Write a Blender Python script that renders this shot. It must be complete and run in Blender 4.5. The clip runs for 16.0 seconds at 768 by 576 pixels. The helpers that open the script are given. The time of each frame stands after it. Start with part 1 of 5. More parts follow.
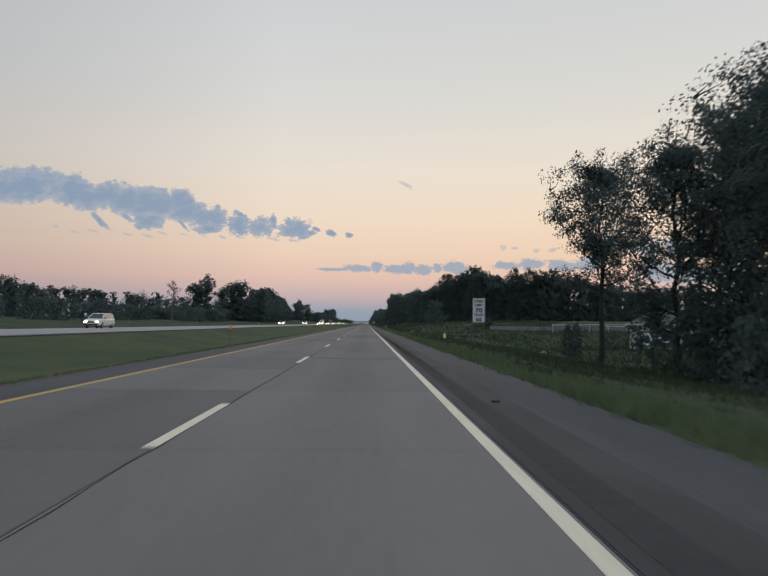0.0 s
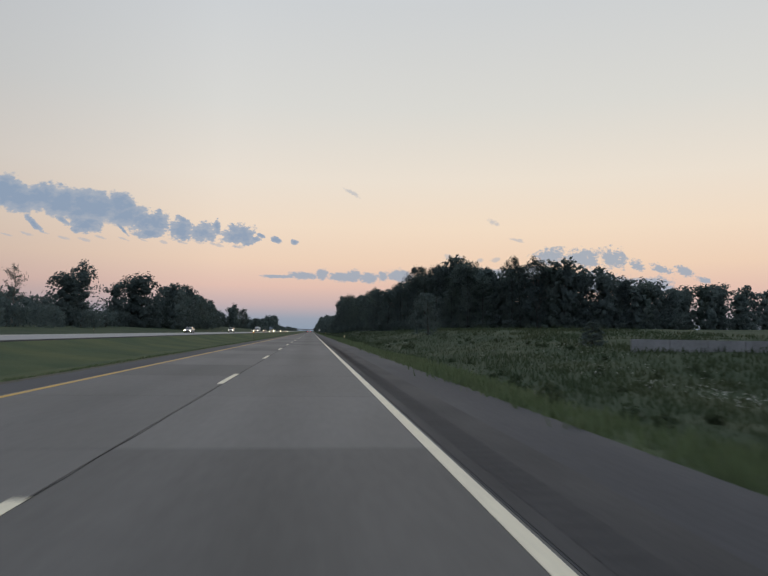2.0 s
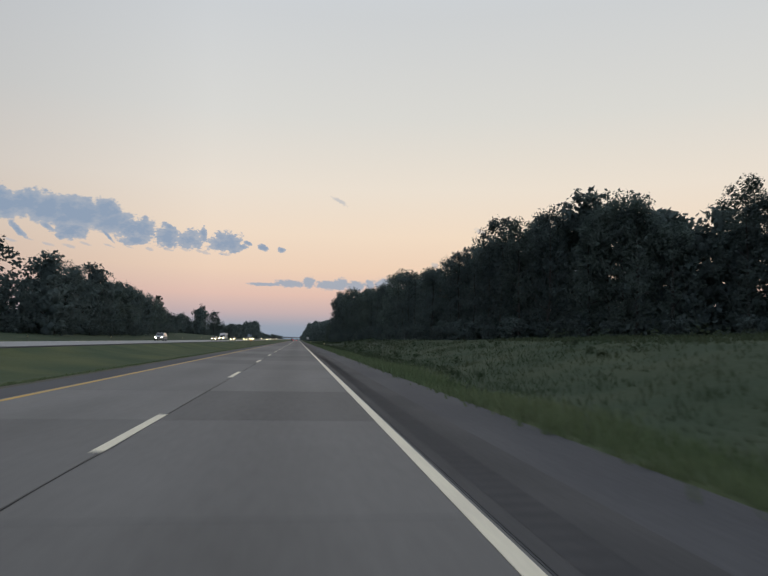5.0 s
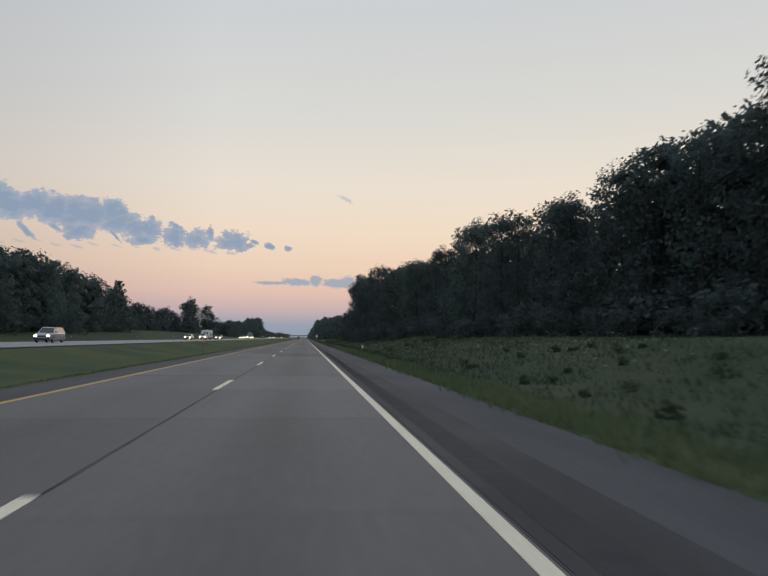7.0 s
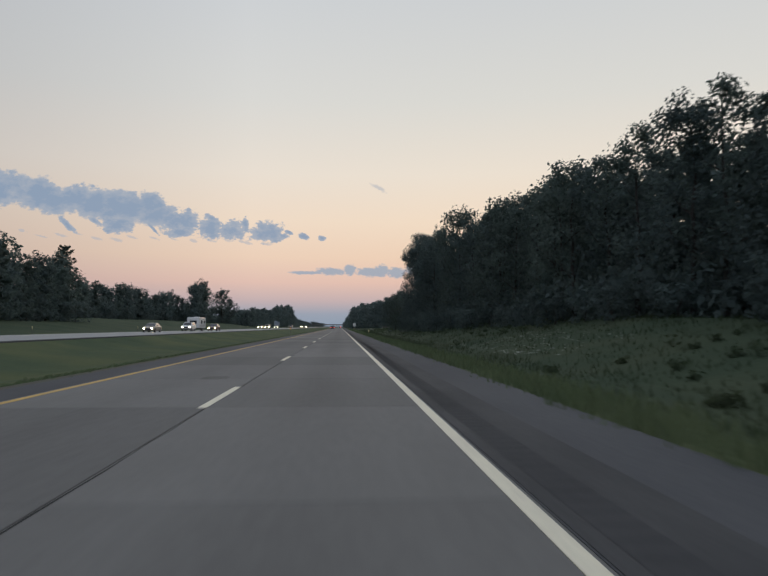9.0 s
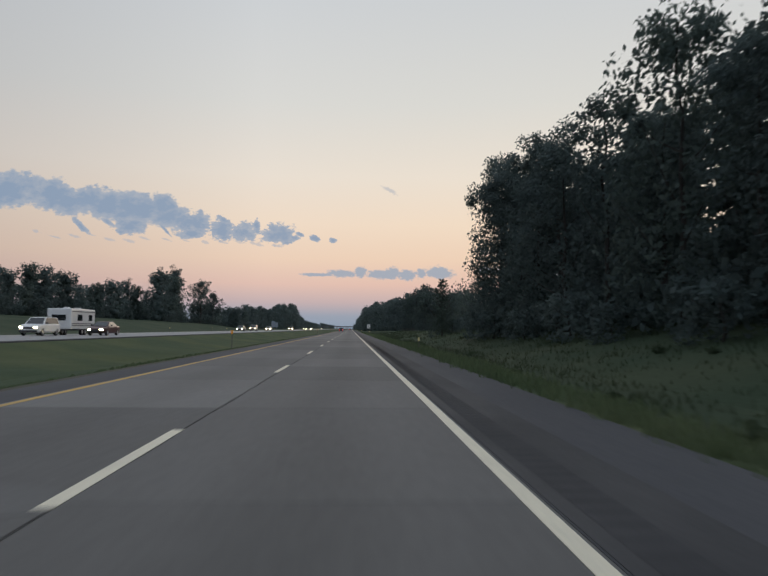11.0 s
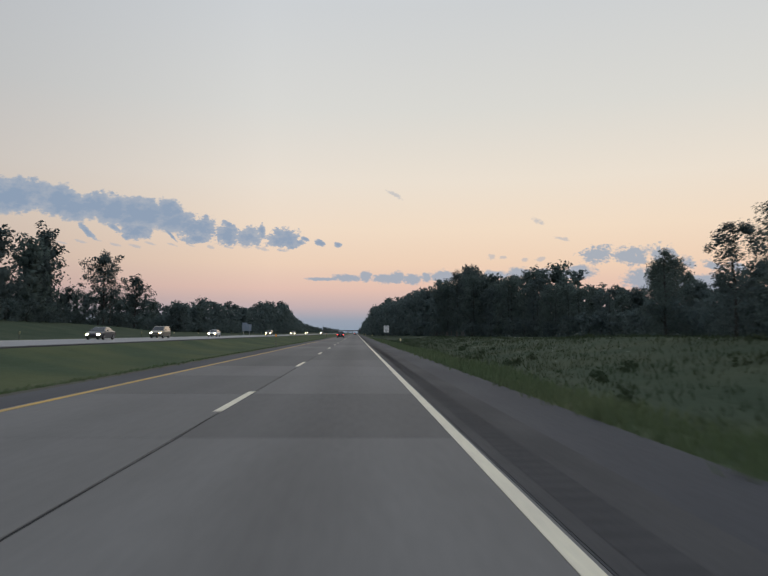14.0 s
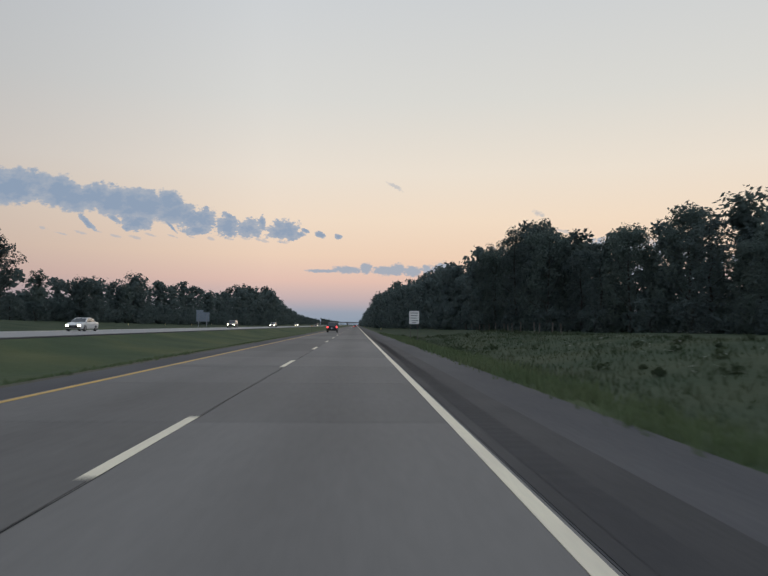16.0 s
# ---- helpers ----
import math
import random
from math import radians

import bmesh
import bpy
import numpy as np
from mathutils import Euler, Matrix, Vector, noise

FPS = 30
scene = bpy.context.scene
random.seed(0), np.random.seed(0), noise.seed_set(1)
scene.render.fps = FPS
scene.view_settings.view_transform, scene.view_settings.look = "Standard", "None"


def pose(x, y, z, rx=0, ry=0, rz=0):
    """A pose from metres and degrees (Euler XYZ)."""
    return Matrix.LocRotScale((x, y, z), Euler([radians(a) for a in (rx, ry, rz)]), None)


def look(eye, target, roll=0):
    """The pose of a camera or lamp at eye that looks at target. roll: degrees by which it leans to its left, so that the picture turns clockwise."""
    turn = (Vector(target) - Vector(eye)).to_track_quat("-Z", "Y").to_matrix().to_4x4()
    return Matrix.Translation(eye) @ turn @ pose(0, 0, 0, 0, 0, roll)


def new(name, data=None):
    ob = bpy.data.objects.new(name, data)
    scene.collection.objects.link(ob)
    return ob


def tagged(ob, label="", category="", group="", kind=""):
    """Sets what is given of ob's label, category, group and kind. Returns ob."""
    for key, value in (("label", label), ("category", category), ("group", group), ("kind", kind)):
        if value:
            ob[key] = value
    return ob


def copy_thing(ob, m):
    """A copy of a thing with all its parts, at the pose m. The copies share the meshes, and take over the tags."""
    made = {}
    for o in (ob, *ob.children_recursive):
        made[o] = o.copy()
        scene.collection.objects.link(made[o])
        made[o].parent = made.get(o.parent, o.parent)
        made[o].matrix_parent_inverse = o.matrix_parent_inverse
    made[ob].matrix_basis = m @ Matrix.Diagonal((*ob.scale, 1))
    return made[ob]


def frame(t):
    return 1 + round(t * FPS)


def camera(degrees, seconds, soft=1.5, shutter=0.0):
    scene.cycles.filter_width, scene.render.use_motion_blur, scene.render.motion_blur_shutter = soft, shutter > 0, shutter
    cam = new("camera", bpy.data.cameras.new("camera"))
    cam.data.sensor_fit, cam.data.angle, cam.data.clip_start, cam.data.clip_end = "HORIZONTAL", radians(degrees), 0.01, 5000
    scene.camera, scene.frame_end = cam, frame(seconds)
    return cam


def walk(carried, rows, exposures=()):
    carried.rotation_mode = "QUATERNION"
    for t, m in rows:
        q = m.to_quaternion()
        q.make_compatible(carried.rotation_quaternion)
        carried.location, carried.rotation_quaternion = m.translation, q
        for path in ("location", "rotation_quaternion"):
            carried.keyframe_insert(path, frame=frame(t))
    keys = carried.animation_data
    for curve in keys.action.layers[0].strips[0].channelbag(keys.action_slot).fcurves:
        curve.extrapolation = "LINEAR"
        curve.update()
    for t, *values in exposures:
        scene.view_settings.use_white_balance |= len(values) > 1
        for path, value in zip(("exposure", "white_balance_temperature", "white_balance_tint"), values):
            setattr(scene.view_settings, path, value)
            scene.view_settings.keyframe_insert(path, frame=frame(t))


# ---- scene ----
cam = camera(60.3, 16.0, shutter=0.22)
PATH = [  # seconds, x, y, z, yaw, pitch, roll
    (0, 0.03, 0, 1.345, -1.5, 3.08, -0.65),
    (0.5, 0.003, 16.58, 1.345, -2.4, 3.22, -0.49),
    (1, -0.023, 33.18, 1.345, -3.76, 3.52, -0.52),
    (1.5, -0.05, 49.81, 1.345, -5.2, 3.7, -0.75),
    (2, -0.03, 66.45, 1.345, -6.26, 3.83, -0.89),
    (2.5, -0.01, 83.12, 1.345, -6.9, 4.08, -0.75),
    (3, 0.01, 99.8, 1.345, -7.4, 4.39, -0.78),
    (3.5, 0.03, 116.5, 1.345, -7.58, 4.61, -0.92),
    (4, 0.021, 133.21, 1.345, -7.48, 4.68, -1.07),
    (6.5, -0.021, 216.94, 1.345, -7.22, 4.39, -1.01),
    (7, -0.03, 233.71, 1.345, -6.79, 4.38, -0.71),
    (7.5, -0.022, 250.49, 1.345, -6.13, 4.19, -0.58),
    (8, -0.015, 267.26, 1.345, -5.27, 3.8, -0.46),
    (8.5, -0.007, 284.03, 1.345, -4.45, 3.63, -0.47),
    (9, 0, 300.81, 1.345, -3.78, 3.35, -0.1),
    (11.5, -0.03, 384.61, 1.345, -2.77, 3.65, -0.63),
    (12, 0.015, 401.34, 1.345, -2.82, 3.75, -0.77),
    (12.5, 0.06, 418.07, 1.345, -2.81, 3.78, -0.82),
    (13, 0.062, 434.78, 1.345, -2.61, 3.74, -0.73),
    (13.5, 0.065, 451.47, 1.345, -2.48, 3.87, -0.52),
    (14, 0.068, 468.15, 1.345, -2.43, 3.91, -0.35),
    (14.5, 0.07, 484.81, 1.345, -2.44, 3.8, -0.49),
    (15, 0.063, 501.45, 1.345, -2.45, 3.48, -0.45),
    (15.5, 0.057, 518.07, 1.345, -2.46, 3.29, -0.58),
    (16, 0.05, 534.67, 1.345, -2.42, 3.22, -0.51),
]
walk(cam, [(t, pose(x, y, z, 90 + pitch, roll, yaw)) for t, x, y, z, yaw, pitch, roll in PATH])


# ---- light: dusk sky after sunset ----
def lin(r, g, b):
    return tuple(((c / 255 + 0.055) / 1.055) ** 2.4 if c > 10 else c / 255 / 12.92 for c in (r, g, b)) + (1.0,)


# clouds as soft ellipses in the sky: azimuth tangent, elevation tangent, half widths and slope
BANK = [(-0.64, 0.206, 0.09, 0.03, 0), (-0.52, 0.202, 0.075, 0.027, 0), (-0.446, 0.195, 0.029, 0.024, 0), (-0.42, 0.185, 0.035, 0.021, 0), (-0.393, 0.188, 0.035, 0.022, 0),
        (-0.364, 0.181, 0.035, 0.024, 0), (-0.337, 0.179, 0.032, 0.024, 0), (-0.313, 0.177, 0.029, 0.022, 0), (-0.283, 0.181, 0.022, 0.021, 0), (-0.273, 0.164, 0.029, 0.018, 0)]
PUFFS = [(-0.249, 0.155, 0.026, 0.019, 0), (-0.231, 0.156, 0.019, 0.021, 0), (-0.242, 0.141, 0.022, 0.01, 0), (-0.405, 0.151, 0.014, 0.0064, -0.9), (-0.334, 0.151, 0.026, 0.014, 0),
         (-0.365, 0.156, 0.013, 0.005, -0.5), (-0.28, 0.146, 0.011, 0.0034, -1.0), (-0.195, 0.147, 0.021, 0.0176, 0), (-0.161, 0.144, 0.021, 0.016, 0), (-0.11, 0.142, 0.029, 0.016, 0),
         (-0.143, 0.152, 0.006, 0.012, 0), (-0.193, 0.162, 0.009, 0.0045, -0.5), (-0.088, 0.136, 0.01, 0.0064, 0), (-0.079, 0.142, 0.008, 0.0036, -0.3), (-0.056, 0.136, 0.01, 0.0051, -0.4), (-0.028, 0.133, 0.006, 0.004, -0.2)]
LOW = [(-0.048, 0.081, 0.03, 0.0026, 0), (-0.015, 0.083, 0.024, 0.0058, 0), (0.014, 0.086, 0.0095, 0.0092, 0), (0.041, 0.082, 0.0195, 0.0074, 0), (0.061, 0.084, 0.014, 0.0098, 0), (0.086, 0.083, 0.016, 0.009, 0), (0.106, 0.085, 0.01, 0.008, 0),
       (0.133, 0.087, 0.0255, 0.0095, 0), (0.211, 0.09, 0.021, 0.0071, 0), (0.25, 0.093, 0.0263, 0.009, 0), (0.296, 0.091, 0.0264, 0.0094, 0), (0.343, 0.096, 0.025, 0.012, 0),
       (0.448, 0.084, 0.036, 0.019, 0), (0.491, 0.08, 0.032, 0.0146, 0), (0.539, 0.08, 0.04, 0.0154, 0)]
EAST = [(0.373, 0.122, 0.0327, 0.0134, 0.1), (0.424, 0.123, 0.0302, 0.0169, 0), (0.475, 0.123, 0.0264, 0.0177, -0.1), (0.513, 0.113, 0.0135, 0.0093, -0.3), (0.556, 0.107, 0.0199, 0.007, -0.2),
        (0.595, 0.105, 0.0172, 0.0081, -0.2), (0.629, 0.092, 0.0181, 0.0054, -0.2)]
SPECKS = [(0.278, 0.175, 0.011, 0.0045, -0.3), (0.061, 0.21, 0.014, 0.005, -0.5), (0.321, 0.148, 0.006, 0.0025, 0), (0.207, 0.117, 0.007, 0.0053, 0), (0.224, 0.117, 0.006, 0.0029, 0), (0.258, 0.114, 0.008, 0.004, 0), (0.284, 0.115, 0.009, 0.0046, 0.1), (0.316, 0.147, 0.0116, 0.003, -0.2)]
# thin scraps under the bank
scraps = random.Random(8)
WISPS = [(-0.47 + 0.027 * k + 0.008 * scraps.random(), 0.136 - 0.012 * k / 13 + 0.009 * (scraps.random() - 0.5), 0.007 + 0.009 * scraps.random(), 0.0016 + 0.0014 * scraps.random(), -0.25) for k in range(14)]
world = bpy.data.worlds.new("dusk_sky")
scene.world = world
world.use_nodes = True
wn, wl = world.node_tree.nodes, world.node_tree.links
wn.clear()


def wmath(op, a, b=None, c=None, clamp=False):
    n = wn.new("ShaderNodeMath")
    n.operation, n.use_clamp = op, clamp
    for i, v in enumerate((a, b, c)):
        if v is None:
            continue
        if isinstance(v, (int, float)):
            n.inputs[i].default_value = v
        else:
            wl.new(v, n.inputs[i])
    return n.outputs[0]


def wramp(fac, stops):
    n = wn.new("ShaderNodeValToRGB")
    while len(n.color_ramp.elements) < len(stops):
        n.color_ramp.elements.new(0.5)
    for e, (p, c) in zip(n.color_ramp.elements, stops):
        e.position, e.color = p, c
    wl.new(fac, n.inputs[0])
    return n.outputs[0]


def wmix(fac, a, b):
    n = wn.new("ShaderNodeMix")
    n.data_type = "RGBA"
    for socket, v in zip((n.inputs[0], n.inputs[6], n.inputs[7]), (fac, a, b)):
        if isinstance(v, (int, float, tuple)):
            socket.default_value = v
        else:
            wl.new(v, socket)
    return n.outputs[2]


way = wn.new("ShaderNodeTexCoord").outputs["Generated"]
split = wn.new("ShaderNodeSeparateXYZ")
wl.new(way, split.inputs[0])
SX, SY, SZ = split.outputs
# western glow, by height over the horizon
west = wramp(wmath("MULTIPLY", SZ, 1.6, clamp=True), [
    (0.0, lin(140, 155, 172)), (0.03, lin(154, 161, 175)), (0.062, lin(198, 176, 175)), (0.105, lin(228, 192, 176)),
    (0.165, lin(239, 209, 183)), (0.25, lin(242, 220, 196)), (0.36, lin(236, 224, 208)), (0.52, lin(219, 217, 210)),
    (0.72, lin(206, 208, 208)), (1.0, lin(200, 209, 221))])
east = wramp(wmath("MULTIPLY", SZ, 1.6, clamp=True), [
    (0.0, lin(146, 160, 184)), (0.12, lin(180, 184, 206)), (0.35, lin(190, 202, 226)), (1.0, lin(203, 217, 237))])
toward = wmath("ADD", wmath("MULTIPLY", SX, 0.36), wmath("MULTIPLY", SY, 0.93))
turn = wmath("MULTIPLY_ADD", toward, 0.58, 0.42, clamp=True)
dim = wn.new("ShaderNodeVectorMath")
dim.operation = "SCALE"
wl.new(wmix(turn, east, west), dim.inputs[0]), wl.new(wmath("MULTIPLY_ADD", wmath("MINIMUM", wmath("ADD", SX, 0.13), 0.0), 0.62, 1.0), dim.inputs["Scale"])
sky = dim.outputs[0]
# cloud field
ahead = wmath("MAXIMUM", SY, 0.08)
U, V = wmath("DIVIDE", SX, ahead), wmath("DIVIDE", SZ, ahead)


def cloud_field(ellipses):
    total = None
    for u0, v0, ru, rv, slope in ellipses:
        across = wmath("SUBTRACT", U, u0)
        du = wmath("MULTIPLY", across, 1 / ru)
        rise = wmath("SUBTRACT", V, v0) if not slope else wmath("SUBTRACT", wmath("SUBTRACT", V, v0), wmath("MULTIPLY", across, slope))
        dv = wmath("MULTIPLY", rise, 1 / rv)
        one = wmath("SUBTRACT", 1.0, wmath("SQRT", wmath("ADD", wmath("MULTIPLY", du, du), wmath("MULTIPLY", dv, dv))))
        total = one if total is None else wmath("SMOOTH_MAX", total, one, 0.2)
    return total


uv = wn.new("ShaderNodeCombineXYZ")
wl.new(U, uv.inputs[0]), wl.new(wmath("MULTIPLY", V, 1.5), uv.inputs[1])


def wnoise(scale, detail, rough):
    n = wn.new("ShaderNodeTexNoise")
    n.inputs["Scale"].default_value, n.inputs["Detail"].default_value, n.inputs["Roughness"].default_value = scale, detail, rough
    wl.new(uv.outputs[0], n.inputs["Vector"])
    return n.outputs[0]


def billow(scale):
    n = wn.new("ShaderNodeTexVoronoi")
    n.feature, n.inputs["Scale"].default_value, n.inputs["Smoothness"].default_value = "SMOOTH_F1", scale, 0.35
    wl.new(uv.outputs[0], n.inputs["Vector"])
    return wmath("SUBTRACT", 0.45, n.outputs["Distance"])


puff = wmath("ADD", wmath("MULTIPLY", wmath("SUBTRACT", wnoise(26, 5, 0.55), 0.5), 1.1), wmath("ADD", wmath("MULTIPLY", billow(62), 0.55), wmath("MULTIPLY", billow(150), 0.32)))
puff = wmath("ADD", puff, wmath("MULTIPLY", wmath("SUBTRACT", wnoise(240, 3, 0.6), 0.5), 0.4))
ragged = wmath("ADD", puff, wmath("MULTIPLY", wmath("SUBTRACT", wnoise(120, 4, 0.6), 0.5), 1.6))
torn = wmath("ADD", wmath("MULTIPLY", puff, 0.7), wmath("ADD", wmath("MULTIPLY", wmath("SUBTRACT", wnoise(85, 6, 0.65), 0.5), 1.6), wmath("MULTIPLY", wmath("SUBTRACT", wnoise(210, 4, 0.6), 0.5), 1.1)))
wob = wmath("MULTIPLY", wmath("SUBTRACT", wnoise(40, 3, 0.5), 0.5), 0.012)


def floor_cut(field, u0, v0, slope):
    """Cut a cloud off along its level underside."""
    under = wmath("SUBTRACT", wmath("ADD", V, wob), wmath("MULTIPLY_ADD", wmath("SUBTRACT", U, u0), slope, v0))
    return wmath("MINIMUM", field, wmath("MULTIPLY", under, 70.0))


edge = floor_cut(wmath("ADD", wmath("MULTIPLY_ADD", cloud_field(BANK), 1.2, 0.2), puff), -0.4507, 0.1645, -0.097)
edge = wmath("MAXIMUM", edge, wmath("ADD", wmath("MULTIPLY_ADD", cloud_field(PUFFS), 1.05, 0.1), wmath("MULTIPLY", torn, 0.9)))
pale = wmath("MAXIMUM", wmath("MULTIPLY_ADD", torn, 0.95, wmath("MULTIPLY_ADD", cloud_field(LOW), 1.1, 0.2)), wmath("MULTIPLY_ADD", torn, 1.35, wmath("MULTIPLY_ADD", cloud_field(EAST), 1.1, 0.12)))
pale = wmath("MULTIPLY", pale, 2.2, clamp=True)
thin = wmath("MULTIPLY", wmath("MULTIPLY", wmath("ADD", cloud_field(WISPS + SPECKS), ragged), 2.0, clamp=True), 0.6)
cover = wmath("MULTIPLY", wmath("MAXIMUM", wmath("MULTIPLY", edge, 4.2, clamp=True), thin), wmath("GREATER_THAN", SY, 0.1))
body = wmix(wmath("ADD", wmath("MULTIPLY", edge, 1.0), wmath("MULTIPLY_ADD", wnoise(55, 4, 0.6), 1.6, -0.7), clamp=True), lin(168, 176, 188), lin(130, 153, 180))
sky = wmix(wmath("MULTIPLY", wmath("MULTIPLY", pale, 0.86), wmath("GREATER_THAN", SY, 0.1)), sky, wmix(pale, lin(186, 184, 190), lin(152, 167, 184)))
sky = wmix(wmath("MULTIPLY", cover, 0.9), sky, body)
back = wn.new("ShaderNodeBackground")
wl.new(sky, back.inputs[0])
back.inputs[1].default_value = 1.0
wl.new(back.outputs[0], wn.new("ShaderNodeOutputWorld").inputs[0])

# the last glow of the set sun, very soft and low, straight ahead
glow = new("sun", bpy.data.lights.new("sun", "SUN"))
glow.data.energy, glow.data.angle, glow.data.color = 0.12, radians(25), (1.0, 0.8, 0.62)
glow.matrix_world = look((0, 0, 0), (-0.12, -1.0, -0.12))


# ---- materials ----
def material(name, tone, rough=0.85, metal=0.0, spread=0.25, fine=30.0, coarse=1.5, bump=0.15, island=0.0, pieces=0.0, tint=None,
             stretch=(1, 1, 1), emit=None, power=0.0, local=False, spec=0.5, leafy=0.0, tracks=()):
    """A surface with two scales of variation. island: spread between loose pieces of one mesh; pieces: between objects."""
    m = bpy.data.materials.new(name)
    m.use_nodes = True
    n, l = m.node_tree.nodes, m.node_tree.links
    b = n["Principled BSDF"]
    b.inputs["Roughness"].default_value, b.inputs["Metallic"].default_value = rough, metal
    b.inputs["Specular IOR Level"].default_value = spec
    pos = n.new("ShaderNodeTexCoord").outputs["Object"] if local else n.new("ShaderNodeNewGeometry").outputs["Position"]
    mp = n.new("ShaderNodeMapping")
    mp.inputs["Scale"].default_value = stretch
    l.new(pos, mp.inputs[0])

    def tex(scale, detail):
        t = n.new("ShaderNodeTexNoise")
        t.inputs["Scale"].default_value, t.inputs["Detail"].default_value = scale, detail
        l.new(mp.outputs[0], t.inputs["Vector"])
        return t.outputs[0]

    def calc(op, a, c):
        q = n.new("ShaderNodeMath")
        q.operation = op
        for i, v in enumerate((a, c)):
            if isinstance(v, (int, float)):
                q.inputs[i].default_value = v
            else:
                l.new(v, q.inputs[i])
        return q.outputs[0]

    f1, f2 = tex(fine, 4), tex(coarse, 3)
    value = calc("ADD", calc("MULTIPLY", calc("SUBTRACT", f1, 0.5), spread * 1.6), calc("MULTIPLY", calc("SUBTRACT", f2, 0.5), spread * 2.4))
    if island:
        value = calc("ADD", value, calc("MULTIPLY", calc("SUBTRACT", n.new("ShaderNodeNewGeometry").outputs["Random Per Island"], 0.5), island * 2))
    if pieces:
        value = calc("ADD", value, calc("MULTIPLY", calc("SUBTRACT", n.new("ShaderNodeObjectInfo").outputs["Random"], 0.5), pieces * 2))
    if tracks:
        sep = n.new("ShaderNodeSeparateXYZ")
        l.new(n.new("ShaderNodeNewGeometry").outputs["Position"], sep.inputs[0])
        for centre, half, depth in tracks:
            off = calc("MULTIPLY", calc("SUBTRACT", sep.outputs[0], centre), 1 / half)
            dark = calc("MULTIPLY", calc("POWER", 2.718, calc("MULTIPLY", calc("MULTIPLY", off, off), -1.0)), depth)
            value = calc("SUBTRACT", value, calc("MULTIPLY", dark, calc("ADD", f2, 0.4)))
    value = calc("MAXIMUM", calc("ADD", value, 1.0), 0.15)
    base = (*tone, 1.0)
    colour = None
    if tint:
        mx = n.new("ShaderNodeMix")
        mx.data_type = "RGBA"
        mx.inputs[6].default_value, mx.inputs[7].default_value = base, (*tint, 1.0)
        rp = n.new("ShaderNodeMapRange")
        rp.inputs["From Min"].default_value, rp.inputs["From Max"].default_value = 0.4, 0.62
        l.new(f2, rp.inputs[0]), l.new(rp.outputs[0], mx.inputs[0])
        colour = mx.outputs[2]
    vm = n.new("ShaderNodeVectorMath")
    vm.operation = "SCALE"
    if colour:
        l.new(colour, vm.inputs[0])
    else:
        vm.inputs[0].default_value = tone
    l.new(value, vm.inputs["Scale"])
    l.new(vm.outputs[0], b.inputs["Base Color"])
    if bump:
        bp = n.new("ShaderNodeBump")
        bp.inputs["Strength"].default_value, bp.inputs["Distance"].default_value = bump, 0.02
        l.new(f1, bp.inputs["Height"]), l.new(bp.outputs[0], b.inputs["Normal"])
    if leafy:
        tr, ms = n.new("ShaderNodeBsdfTranslucent"), n.new("ShaderNodeMixShader")
        ms.inputs[0].default_value = leafy
        l.new(vm.outputs[0], tr.inputs[0]), l.new(b.outputs[0], ms.inputs[1]), l.new(tr.outputs[0], ms.inputs[2])
        l.new(ms.outputs[0], n["Material Output"].inputs[0])
    if emit:
        b.inputs["Emission Color"].default_value, b.inputs["Emission Strength"].default_value = (*emit, 1.0), power
    return m


concrete = material("concrete", (0.164, 0.155, 0.143), 0.85, spread=0.16, fine=9.0, coarse=0.5, bump=0.2, pieces=0.19, tint=(0.137, 0.129, 0.118), stretch=(1.0, 0.22, 1.0), spec=0.3, tracks=((-0.45, 0.55, 0.13), (-3.95, 0.55, 0.11), (0.55, 0.3, -0.05), (-1.4, 0.3, -0.05)))
concrete_far = material("concrete_far", (0.164, 0.155, 0.143), 0.85, spread=0.16, fine=9.0, coarse=0.5, bump=0.2, tint=(0.137, 0.129, 0.118), stretch=(1.0, 0.22, 1.0), spec=0.3, tracks=((-0.45, 0.55, 0.13), (-3.95, 0.55, 0.11), (0.55, 0.3, -0.05), (-1.4, 0.3, -0.05)))
# lighter copy of the concrete: sky sheen at a grazing angle, painted in
concrete_sheen = material("sheened_concrete", (0.31, 0.3, 0.29), 0.8, spread=0.14, fine=9.0, coarse=0.4, bump=0.15, tint=(0.27, 0.262, 0.252), stretch=(1.0, 0.22, 1.0), spec=0.4)
asphalt = material("asphalt", (0.062, 0.062, 0.066), 0.88, spread=0.22, fine=14.0, coarse=0.45, bump=0.25, tint=(0.074, 0.073, 0.075), stretch=(1.0, 0.2, 1.0), spec=0.3)
asphalt_dark = material("asphalt_dark", (0.049, 0.048, 0.048), 0.88, spread=0.25, fine=18.0, coarse=0.8, bump=0.3, tint=(0.06, 0.058, 0.057), stretch=(1.0, 0.3, 1.0), spec=0.3)
gravel = material("gravel", (0.1, 0.088, 0.074), 0.95, spread=0.4, fine=35.0, coarse=1.2, bump=0.5, tint=(0.075, 0.075, 0.05), spec=0.2)
# dark tone that stands for the shade inside the milled grooves
groove_mat = material("groove_shade", (0.05, 0.049, 0.05), 0.9, spread=0.3, bump=0.1, spec=0.2)
joint = material("joint_filler", (0.03, 0.029, 0.028), 0.9, spread=0.3, bump=0.1, spec=0.2)
tar = material("tar", (0.092, 0.085, 0.076), 0.8, spread=0.35, fine=5.0, bump=0.15, spec=0.4)
